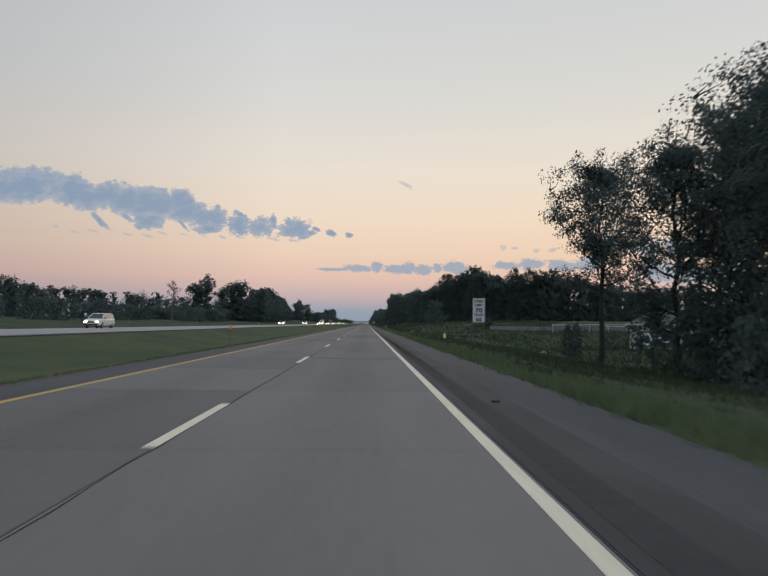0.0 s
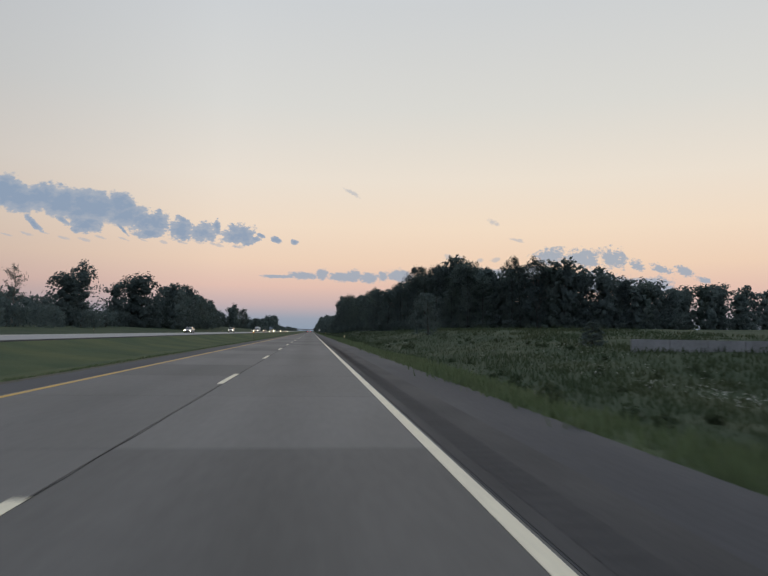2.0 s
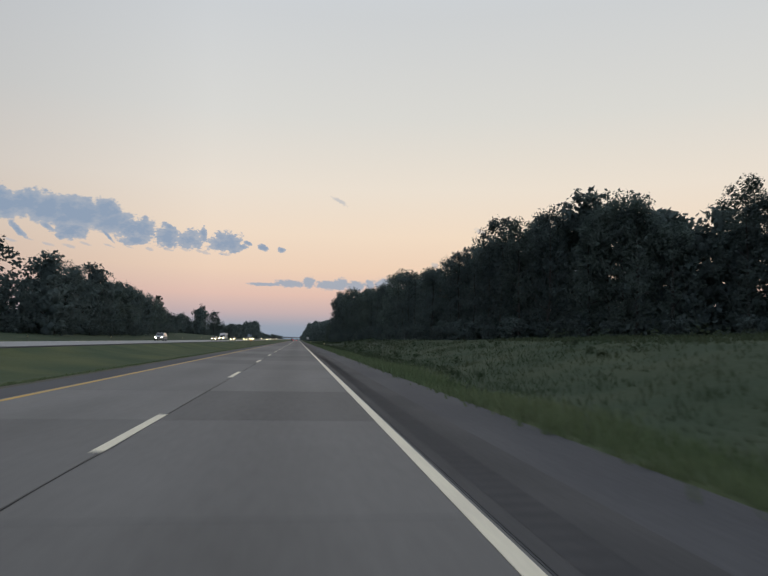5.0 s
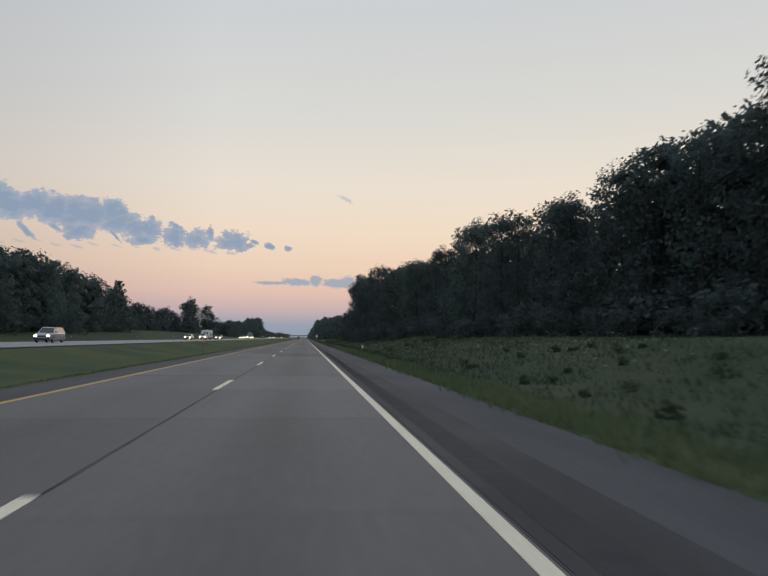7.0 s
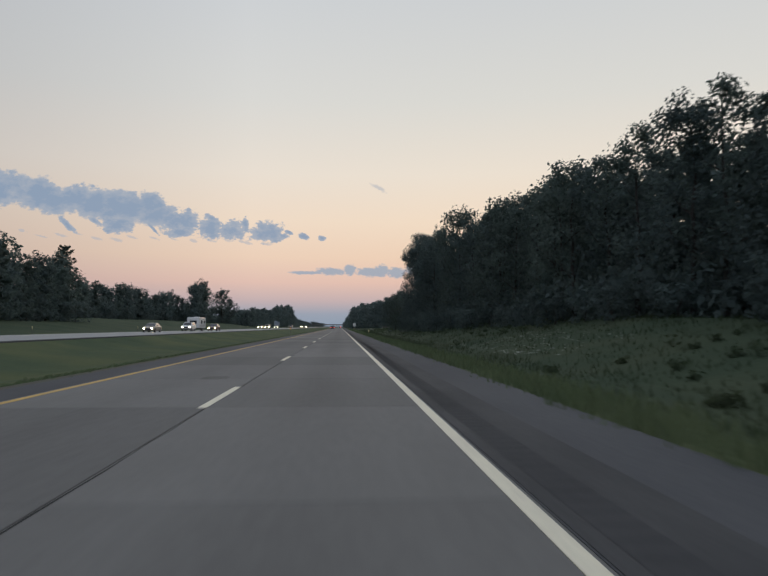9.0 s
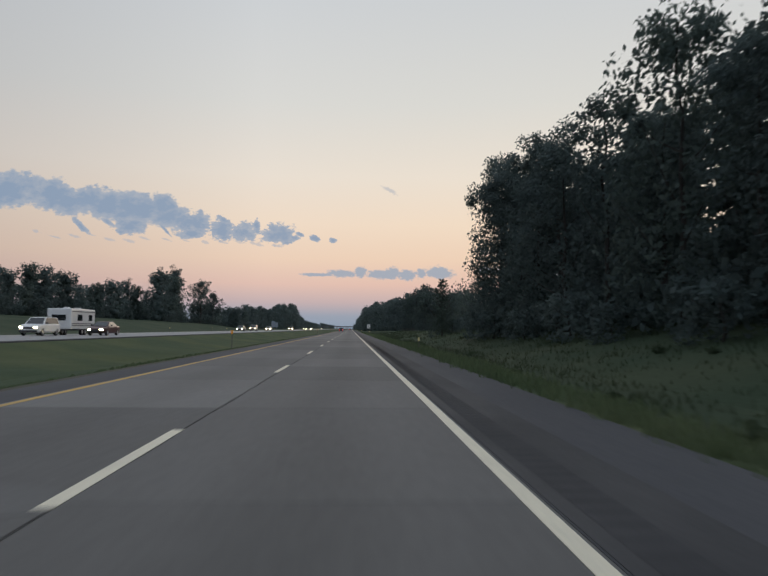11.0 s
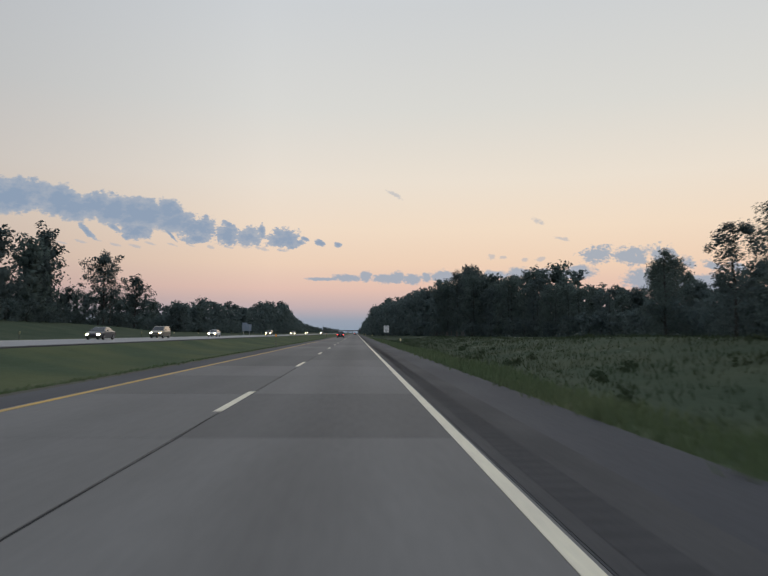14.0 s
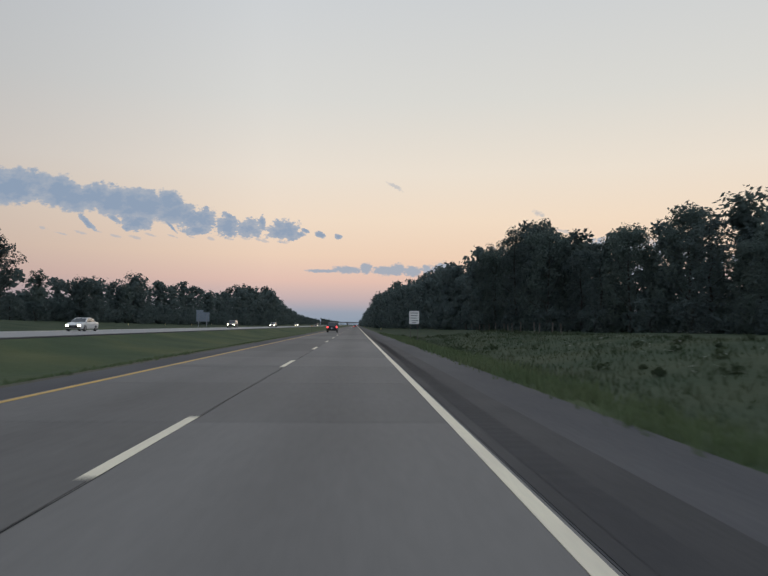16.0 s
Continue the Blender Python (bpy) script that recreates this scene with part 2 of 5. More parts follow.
repair = material("repaired_concrete", (0.143, 0.136, 0.126), 0.88, spread=0.2, fine=11.0, coarse=0.7, bump=0.2, spec=0.3)
# worn white paint; the cream warmth of headlights is mixed into its colour
white_paint = material("headlit_white_paint", (0.8, 0.72, 0.54), 0.7, spread=0.2, fine=22.0, coarse=2.2, bump=0.1, tint=(0.66, 0.59, 0.45), stretch=(1, 0.3, 1))
yellow_paint = material("yellow_road_paint", (0.6, 0.36, 0.07), 0.7, spread=0.25, fine=22.0, coarse=2.0, bump=0.1, tint=(0.42, 0.27, 0.08), stretch=(1, 0.3, 1))
turf = material("turf", (0.056, 0.08, 0.042), 0.95, spread=0.3, fine=5.0, coarse=0.14, bump=0.3, tint=(0.074, 0.086, 0.04), spec=0.1)
# rough unmown grass; shade among its blades is also put into the darker tone
meadow = material("rough_meadow_shaded", (0.046, 0.066, 0.039), 0.95, spread=0.32, fine=4.0, coarse=0.16, bump=0.4, tint=(0.052, 0.065, 0.038), spec=0.1)
grass_mat = material("grass_blades", (0.116, 0.158, 0.078), 0.75, spread=0.18, fine=4.0, coarse=0.14, bump=0.0, island=0.14, tint=(0.126, 0.155, 0.08), spec=0.3, leafy=0.45)
weed_mat = material("weeds", (0.062, 0.086, 0.05), 0.85, spread=0.16, fine=4.0, coarse=0.16, bump=0.0, island=0.1, tint=(0.069, 0.085, 0.048), spec=0.12, leafy=0.5)
petal = material("white_petals", (0.62, 0.62, 0.56), 0.8, spread=0.2, bump=0.0)
# both leaf tones are lifted towards blue, with the dusk haze painted in
leaf_a = material("leaves_green_hazed", (0.108, 0.142, 0.126), 0.85, spread=0.22, fine=1.2, coarse=0.25, bump=0.0, island=0.1, pieces=0.2, spec=0.12, tint=(0.114, 0.143, 0.124), leafy=0.5)
leaf_b = material("leaves_dark_hazed", (0.102, 0.134, 0.128), 0.85, spread=0.22, fine=1.2, coarse=0.25, bump=0.0, island=0.1, pieces=0.2, spec=0.12, tint=(0.11, 0.137, 0.127), leafy=0.5)
needle = material("needles", (0.07, 0.094, 0.074), 0.6, spread=0.25, fine=1.5, coarse=0.3, bump=0.0, island=0.3, pieces=0.15, spec=0.2, leafy=0.2)
bark = material("bark", (0.055, 0.05, 0.044), 0.92, spread=0.45, fine=14.0, coarse=2.0, bump=0.6, spec=0.2, stretch=(1, 1, 0.3))
dead_wood = material("dead_wood", (0.15, 0.13, 0.11), 0.92, spread=0.35, fine=14.0, coarse=2.0, bump=0.5, spec=0.2, stretch=(1, 1, 0.3))
steel = material("galvanised_steel", (0.36, 0.37, 0.38), 0.5, 0.8, spread=0.2, fine=20.0, bump=0.05)
rusty = material("weathered_steel", (0.14, 0.125, 0.11), 0.75, 0.3, spread=0.3, fine=20.0, bump=0.1)
sign_white = material("sign_white", (0.78, 0.76, 0.7), 0.45, spread=0.06, fine=8.0, bump=0.0)
sign_black = material("sign_black", (0.02, 0.02, 0.02), 0.5, spread=0.1, bump=0.0)
sign_grey = material("sign_grey", (0.22, 0.2, 0.18), 0.5, spread=0.1, bump=0.0)
sign_back = material("sign_back", (0.3, 0.34, 0.38), 0.45, 0.5, spread=0.12, fine=3.0, bump=0.0)
amber = material("amber_reflector", (0.9, 0.36, 0.04), 0.25, spread=0.05, bump=0.0)
# pale reflector; the yellow of headlights thrown back is put into its colour
headlit_refl = material("headlit_reflector", (0.95, 0.79, 0.38), 0.25, spread=0.05, bump=0.0)
block_wall = material("painted_block", (0.5, 0.46, 0.38), 0.9, spread=0.15, fine=6.0, coarse=0.8, bump=0.2)
shingle = material("roof_shingle", (0.075, 0.072, 0.075), 0.9, spread=0.25, fine=10.0, coarse=1.0, bump=0.4)
trim_white = material("white_trim", (0.66, 0.65, 0.62), 0.6, spread=0.08, bump=0.0)
banner_blue = material("banner_blue", (0.03, 0.06, 0.1), 0.6, spread=0.15, fine=4.0, bump=0.0)
banner_green = material("banner_green", (0.05, 0.2, 0.1), 0.6, spread=0.15, fine=4.0, bump=0.0)
lamp_glow = material("lamp_glow", (0.8, 0.75, 0.4), 0.4, spread=0.0, bump=0.0, emit=(1.0, 0.85, 0.3), power=9.0)
wall_concrete = material("weathered_wall", (0.2, 0.2, 0.2), 0.92, spread=0.3, fine=5.0, coarse=0.7, bump=0.3)
stone = material("pale_stone", (0.45, 0.43, 0.4), 0.9, spread=0.3, fine=5.0, bump=0.4)
rubber = material("tyre_rubber", (0.02, 0.02, 0.02), 0.85, spread=0.2, bump=0.1)
rim_mat = material("wheel_rim", (0.4, 0.4, 0.42), 0.35, 0.9, spread=0.1, bump=0.0)
glass_dark = material("car_glass", (0.015, 0.018, 0.02), 0.06, spread=0.05, bump=0.0, spec=0.8)
plastic = material("black_plastic", (0.025, 0.025, 0.027), 0.6, spread=0.15, bump=0.0)
headlight_mat = material("headlight_lit", (0.9, 0.9, 0.85), 0.2, spread=0.0, bump=0.0, emit=(1.0, 0.76, 0.32), power=36.0)
taillight_mat = material("taillight_lit", (0.5, 0.02, 0.02), 0.3, spread=0.0, bump=0.0, emit=(1.0, 0.06, 0.06), power=5.0)
plate_mat = material("blank_plate", (0.55, 0.56, 0.56), 0.5, spread=0.05, bump=0.0)
PAINTS = {}
for paint_name, paint_tone, paint_metal in (("white_car_paint", (0.72, 0.71, 0.68), 0.0), ("silver_car_paint", (0.42, 0.42, 0.42), 0.5), ("black_car_paint", (0.018, 0.018, 0.02), 0.0),
                                            ("grey_car_paint", (0.12, 0.12, 0.125), 0.3), ("maroon_car_paint", (0.06, 0.014, 0.016), 0.1), ("tan_car_paint", (0.33, 0.29, 0.23), 0.3)):
    PAINTS[paint_name.split("_")[0]] = material(paint_name, paint_tone, 0.28, paint_metal, spread=0.05, fine=2.0, bump=0.0)


# ---- mesh helpers ----
def mesh_of(name, verts, faces, mat):
    me = bpy.data.meshes.new(name)
    me.from_pydata([tuple(v) for v in verts], [], [tuple(f) for f in faces])
    me.materials.append(mat)
    me.update()
    return me


def quads_mesh(name, co, mat):
    """co: an array (n, 4, 3) of loose four-cornered leaves or blades."""
    n = len(co)
    me = bpy.data.meshes.new(name)
    me.vertices.add(n * 4), me.loops.add(n * 4), me.polygons.add(n)
    me.vertices.foreach_set("co", np.ascontiguousarray(co, dtype=np.float32).ravel())
    me.loops.foreach_set("vertex_index", np.arange(n * 4, dtype=np.int32))
    me.polygons.foreach_set("loop_start", np.arange(0, n * 4, 4, dtype=np.int32))
    me.materials.append(mat)
    me.update(calc_edges=True)
    return me


def crown_mesh(name, quads, core, mat):
    """Loose leaves round solid inner clumps: quads (n, 4, 3) and core triangles as (vertices, faces)."""
    cv, cf = core
    n, m = len(quads), len(cf)
    me = bpy.data.meshes.new(name)
    me.vertices.add(n * 4 + len(cv)), me.loops.add(n * 4 + m * 3), me.polygons.add(n + m)
    me.vertices.foreach_set("co", np.concatenate([quads.reshape(-1, 3), cv]).astype(np.float32).ravel())
    me.loops.foreach_set("vertex_index", np.concatenate([np.arange(n * 4), cf.ravel() + n * 4]).astype(np.int32))
    me.polygons.foreach_set("loop_start", np.concatenate([np.arange(n) * 4, n * 4 + np.arange(m) * 3]).astype(np.int32))
    me.polygons.foreach_set("use_smooth", np.concatenate([np.zeros(n, bool), np.ones(m, bool)]))
    me.materials.append(mat)
    me.update(calc_edges=True)
    return me


def part(name, bm, mat, parent, label=""):
    me = bpy.data.meshes.new(name)
    bm.to_mesh(me)
    bm.free()
    me.materials.append(mat)
    ob = new(name, me)
    ob.parent = parent
    return tagged(ob, label)


def mesh_part(name, me, parent, label=""):
    ob = new(name, me)
    ob.parent = parent
    return tagged(ob, label)


def box(bm, x0, x1, y0, y1, z0, z1, bevel=0.0):
    r = bmesh.ops.create_cube(bm, size=1.0, matrix=Matrix.Translation(((x0 + x1) / 2, (y0 + y1) / 2, (z0 + z1) / 2)) @ Matrix.Diagonal((x1 - x0, y1 - y0, z1 - z0, 1)))
    if bevel:
        es = {e for v in r["verts"] for e in v.link_edges}
        bmesh.ops.bevel(bm, geom=list(es), offset=bevel, segments=2, affect="EDGES", profile=0.6)
    return bm


def boxed(*a, bevel=0.0):
    return box(bmesh.new(), *a, bevel=bevel)


def tube(path, radii, sides=7):
    """Rings along a path: verts and faces of a tapered tube."""
    verts, faces = [], []
    for i, p in enumerate(path):
        d = (path[min(i + 1, len(path) - 1)] - path[max(i - 1, 0)]).normalized()
        a = d.orthogonal().normalized() if abs(d.z) < 0.95 else Vector((1, 0, 0))
        a = (a - d * a.dot(d)).normalized()
        c = d.cross(a)
        for k in range(sides):
            w = 2 * math.pi * k / sides
            verts.append(p + (a * math.cos(w) + c * math.sin(w)) * radii[i])
    for i in range(len(path) - 1):
        for k in range(sides):
            faces.append((i * sides + k, i * sides + (k + 1) % sides, (i + 1) * sides + (k + 1) % sides, (i + 1) * sides + k))
    faces.append(tuple(range((len(path) - 1) * sides, len(path) * sides)))
    return verts, faces


def lines_at(y, table):
    """Straight interpolation in a short table of (y, value)."""
    return float(np.interp(y, [a for a, _ in table], [b for _, b in table]))


# ---- the lie of the land ----
DITCH = [(60, -0.9), (85, -0.85), (110, -0.6), (160, -0.45), (480, -0.5), (600, -0.6)]
BANK20 = [(60, -2.1), (85, -1.7), (103, 0.2), (130, 1.0), (160, 1.6), (300, 1.5), (350, 1.9), (430, 1.7), (480, 1.4), (560, 0.7), (620, 0.4)]
BANK40 = [(60, -1.9), (92, -1.6), (106, 0.6), (130, 1.5), (160, 2.2), (300, 2.4), (430, 2.4), (480, 1.8), (560, 1.0), (620, 0.7)]


FAR_BANK = [(0, 0.4), (200, 0.4), (300, 0.5), (420, 0.8), (480, 1.0), (600, 1.0), (640, 0.45), (720, 0.35)]


def ground_height(x, y):
    if x > 0:
        d, b, c = lines_at(y, DITCH), lines_at(y, BANK20), lines_at(y, BANK40)
        z = float(np.interp(x, [3.7, 3.95, 5.2, 8.0, 10.0, 20.0, 40.0, 110.0, 400.0], [-0.09, -0.05, -0.28, d, d + 0.02, b, c, c + 0.8, c + 1.5]))
        far = min(1.0, max(0.0, (x - 4.6) / 6))
    else:
        z = float(np.interp(-x, [7.3, 7.6, 9.2, 13.0, 17.0, 20.0, 21.0, 34.0, 35.2, 38.0, 48.0, 62.0, 150.0, 500.0],
                            [-0.09, -0.05, -0.35, -0.75, -0.3, 0.33, 0.36, 0.32, 0.4, 0.5, 2.3, 3.4, 4.2, 5.0]))
        z = z if x > -38.0 else 0.5 + (z - 0.5) * lines_at(y, FAR_BANK)
        far = min(1.0, max(0.0, (-x - 8.5) / 5)) * (0.0 if -36 < x < -19.5 else 1.0)
    return z + far * (0.22 * noise.noise(Vector((x * 0.09, y * 0.05, 0.3))) + 0.1 * noise.noise(Vector((x * 0.4, y * 0.35, 1.7))))


def grid_lines(spans):
    out = []
    for a, b, step in spans:
        out += list(np.arange(a, b, step))
    return out


gx = grid_lines([(-3000, -400, 400), (-400, -100, 40), (-100, -36, 4), (-36, -6, 1.0), (-6, 3.5, 4.5), (3.5, 28, 0.8), (28, 60, 3), (60, 120, 10), (120, 400, 40), (400, 3001, 400)])
gy = grid_lines([(-120, -20, 10), (-20, 640, 3), (640, 1000, 12), (1000, 2000, 60), (2000, 4901, 400)])
gv = [(x, y, ground_height(x, y)) for y in gy for x in gx]
gf = [(j * len(gx) + i, j * len(gx) + i + 1, (j + 1) * len(gx) + i + 1, (j + 1) * len(gx) + i) for j in range(len(gy) - 1) for i in range(len(gx) - 1)]
ground_mesh = mesh_of("ground", gv, gf, turf)
ground_mesh.materials.append(meadow)
ground_mesh.polygons.foreach_set("material_index", [0 if -36.5 < p.center.x < 6.2 else 1 for p in ground_mesh.polygons])
ground = tagged(new("ground", ground_mesh), "rough green roadside grassland with weeds and shallow ditches", "grassland", kind="structure")

# ---- the roadway ----
EDGE, YELLOW = 1.41, -5.88
NEAR0, NEAR1, FAR1 = -60.0, 640.0, 3000.0


def strip(name, x0, x1, y0, y1, z0, z1, mat, label, category, step=0.0):
    bm = boxed(x0, x1, y0, y1, z0, z1)
    me = bpy.data.meshes.new(name)
    bm.to_mesh(me)
    bm.free()
    me.materials.append(mat)
    return tagged(new(name, me), label, category, kind="structure")


road = strip("road", -6.05, 1.53, NEAR0, FAR1, -0.35, -0.03, joint, "two-lane grey concrete freeway carriageway with sealed joints", "road")
shoulder_right = strip("shoulder", 1.54, 3.9, NEAR0, FAR1, -0.3, -0.012, asphalt, "wide grey asphalt shoulder with a grassy edge", "road shoulder")
shoulder_left = strip("shoulder", -7.2, -6.06, NEAR0, FAR1, -0.3, -0.012, asphalt, "narrow asphalt shoulder beside the median", "road shoulder")
verge_left = strip("gravel_verge", -7.6, -7.21, NEAR0, FAR1, -0.3, -0.03, gravel, "thin gravel verge along the median grass", "gravel verge")
strip("rumble_strip", 1.56, 2.62, NEAR0, FAR1, -0.2, -0.006, asphalt_dark, "dark milled rumble strip along the shoulder", "rumble strip")
opposite = strip("opposite_road", -34.0, -21.0, NEAR0, FAR1, 0.1, 0.42, concrete_sheen, "concrete carriageway for oncoming traffic, grazing sheen put into its colour", "road")
strip("opposite_shoulder", -20.98, -20.1, NEAR0, FAR1, 0.0, 0.4, asphalt, "grey asphalt shoulder of the oncoming carriageway", "road shoulder")


# ---- trees ----
def leaf_cloud(rng, centres, spread, count, size, axis=None, shell=0.45):
    """Small four-cornered leaves scattered round clump centres."""
    c = np.asarray(centres)
    pick = rng.integers(0, len(c), count)
    d = rng.normal(size=(count, 3))
    d /= np.linalg.norm(d, axis=1)[:, None]
    r = spread[pick] * rng.random(count) ** shell
    p = c[pick] + d * r[:, None] * np.array([1.0, 1.0, 0.75])
    out = d * 0.9 if axis is None else d * 0.35 + (p - axis) / (np.linalg.norm(p - axis, axis=1)[:, None] + 0.3) * 0.75
    out = out + rng.normal(size=(count, 3)) * 0.48
    out /= np.linalg.norm(out, axis=1)[:, None]
    a = np.cross(out, rng.normal(size=(count, 3)))
    a /= np.linalg.norm(a, axis=1)[:, None]
    b = np.cross(out, a)
    s = size * (0.6 + 0.8 * rng.random(count))[:, None]
    return np.stack([p - a * s * 0.62, p + b * s * 0.36 - a * s * 0.05, p + a * s * 0.62, p - b * s * 0.36 - a * s * 0.05], axis=1)


GOLD = (1 + 5 ** 0.5) / 2
ICO_V = np.array([(a, b * GOLD, 0) for a in (-1, 1) for b in (-1, 1)] + [(0, a, b * GOLD) for a in (-1, 1) for b in (-1, 1)] + [(b * GOLD, 0, a) for a in (-1, 1) for b in (-1, 1)]) / (1 + GOLD ** 2) ** 0.5
ICO_F = np.array([(i, j, k) if np.dot(np.cross(ICO_V[j] - ICO_V[i], ICO_V[k] - ICO_V[i]), ICO_V[i]) > 0 else (i, k, j) for i in range(12) for j in range(i + 1, 12) for k in range(j + 1, 12)
                  if max(np.linalg.norm(ICO_V[i] - ICO_V[j]), np.linalg.norm(ICO_V[j] - ICO_V[k]), np.linalg.norm(ICO_V[i] - ICO_V[k])) < 1.1])


def clump_cores(rng, pts, rad):
    """Uneven solid masses of shaded foliage deep inside the crown."""
    v = [np.asarray(p) * np.array([0.36, 0.36, 0.92]) + ICO_V * r * 0.8 * (0.65 + 0.5 * rng.random((12, 1))) for p, r in zip(pts, rad)]
    return np.concatenate(v), np.concatenate([ICO_F + 12 * k for k in range(len(pts))])


def massed_crown(rng, kind, height, width, low, clumps):
    """Clump centres over an irregular crown: full below, domed and ragged on top."""
    pts, rad = [], []
    lobes = [(rng.random() * 6.28, 0.8 + 0.4 * rng.random()) for _ in range(5)]
    for k in range(clumps):
        h = (k + rng.random()) / clumps
        a = k * 2.4 + rng.random()
        wide = (0.86 + 0.14 * math.sin(math.pi * min(1, h * 1.4))) * (1 - max(0, (h - 0.4) / 0.6) ** 2.2 * (0.62 if kind != "tall" else 0.5))
        lobe = 1 + 0.22 * sum(math.cos(a - w) * q for w, q in lobes) / 2
        r = width * 0.5 * wide * lobe * (0.55 + 0.3 * rng.random()) * (0.95 if k % 4 else 0.4)
        c = width * (0.115 + 0.09 * rng.random()) * (1 - 0.3 * h)
        pts.append((math.cos(a) * r, math.sin(a) * r, height * (low + (0.95 - low) * h) - c * 0.7 * h))
        rad.append(c)
    for _ in range(clumps // 3):
        a, r = rng.random() * 6.28, width * 0.36 * rng.random() ** 0.5
        pts.append((math.cos(a) * r, math.sin(a) * r, height * (0.93 - 0.25 * (r / width * 2.6) ** 2 + 0.03 * rng.normal())))
        rad.append(width * (0.07 + 0.06 * rng.random()))
    return np.array(pts), np.array(rad)


def limbs(rng, height, width, low, count, bare=False, lean=0.0, full=False, plain=False):
    """Trunk and main limbs; gives verts, faces and the limb points for the leaves."""
    verts, faces, tips = [], [], []

    def put(path, radii, sides):
        v, f = tube(path, radii, sides)
        faces.extend(tuple(i + len(verts) for i in q) for q in f)
        verts.extend(v)

    steps = 9 if full or bare else 6
    trunk = [Vector((lean * (i / steps) ** 2 * height + 0.12 * rng.normal() * (i > 0), 0.12 * rng.normal() * (i > 0), height * 0.9 * i / steps - (0.4 if i == 0 else 0))) for i in range(steps + 1)]
    r0 = height * 0.0125 + 0.03
    put(trunk, [r0 * (1.25 if i == 0 else 1) * (1 - 0.88 * i / steps) for i in range(steps + 1)], 8 if full or bare else 6)
    for k in range(count):
        h = low + (0.93 - low) * (k + rng.random()) / count
        base = trunk[0].lerp(trunk[-1], h)
        i0 = min(steps - 1, int(h * steps))
        base = trunk[i0].lerp(trunk[i0 + 1], h * steps - i0)
        ang = k * 2.4 + rng.random() * 0.9
        reach = width * 0.5 * (0.55 + 0.55 * rng.random()) * math.sin(math.pi * min(1, 0.18 + 0.8 * (h - low) / (1 - low) + 0.12)) ** 0.6
        reach *= 0.7 if plain else 1.0
        rise = reach * (0.45 + 0.7 * rng.random())
        n = 2 if plain else 5 if full or bare else 4
        path = [base + Vector((math.cos(ang) * reach * i / n, math.sin(ang) * reach * i / n, rise * (i / n) ** 1.4)) + Vector(rng.normal(size=3)) * 0.1 * i / n * reach * 0.6 for i in range(n + 1)]
        put(path, [max(0.012, r0 * 0.42 * (1 - h * 0.55) * (1 - 0.9 * i / n)) for i in range(n + 1)], 5 if full or bare else 3)
        for i in range(2, n + 1):
            tips.append(path[i])
            if plain:
                continue
            for _ in range(2 if full else 3 if bare else 1):
                d = Vector(rng.normal(size=3)).normalized()
                d.z = abs(d.z) * 0.8 + 0.1
                end = path[i] + d * reach * (0.22 + 0.25 * rng.random())
                put([path[i], path[i].lerp(end, 0.55) + Vector(rng.normal(size=3)) * 0.05 * reach, end] if full or bare else [path[i], end], [0.03 + 0.002 * height, 0.02, 0.008][:3 if full or bare else 2], 4 if full or bare else 3)
                tips.append(end)
                if bare:
                    for _ in range(3):
                        e2 = end + Vector(rng.normal(size=3)) * reach * 0.14 + Vector((0, 0, reach * 0.1))
                        put([end, e2], [0.012, 0.004], 3)
    tips.append(trunk[-1])
    tips.append(trunk[-2])
    return verts, faces, tips


TREE_LABELS = {
    "broad": "full green deciduous tree at the edge of a dark wood", "tall": "tall deciduous tree with a narrow ragged dark crown",
    "round": "round-crowned bushy deciduous tree in dusk shade", "gappy": "tall deciduous tree with an open, gappy leafy crown",
    "conifer": "dark green conifer with a ragged pointed crown", "dead": "bare dead tree with thin grey branches",
    "sparse": "half-dead tree with sparse leaves on thin branches", "shrub": "dense dark green shrub in the grass", "column": "slender upright dark green cedar bush"}


def crown_points(rng, kind, height, width, tips, low):
    pts, rad = [], []
    if kind == "conifer":
        for k in range(100):
            h = low + (0.97 - low) * ((k + 0.5) / 100) ** 1.15
            w, r = k * 2.4 + rng.random(), width * 0.5 * max(0.04, 1 - 0.97 * (h - low) / (1 - low)) ** 0.62 * (0.45 + 0.65 * rng.random())
            up = 0.3 + 0.5 * rng.random()
            for q in (0.3, 0.6, 0.85, 1.0):
                pts.append((math.cos(w) * r * q, math.sin(w) * r * q, height * h + up * r * q))
                rad.append(0.2 + 0.075 * width * (1 - h) * (1.35 - 0.75 * q))
        pts.append((0, 0, height * 0.98))
        rad.append(0.35)
    elif kind == "column":
        n = 40
        for k in range(n):
            h = low + (1.0 - low) * k / n
            r = width * 0.5 * (1 - (h - low) / (1 - low)) ** 0.3 * (0.55 + 0.5 * rng.random())
            w = k * 2.4
            pts.append((math.cos(w) * r, math.sin(w) * r, height * h - 0.18 * r))
            rad.append(0.24 * width * (1.1 - (h - low)) * 0.6 + 0.12)
    else:
        for p in tips:
            pts.append(tuple(p + Vector(rng.normal(size=3)) * 0.25))
            rad.append(width * (0.07 + 0.09 * rng.random()))
    return np.array(pts), np.array(rad)


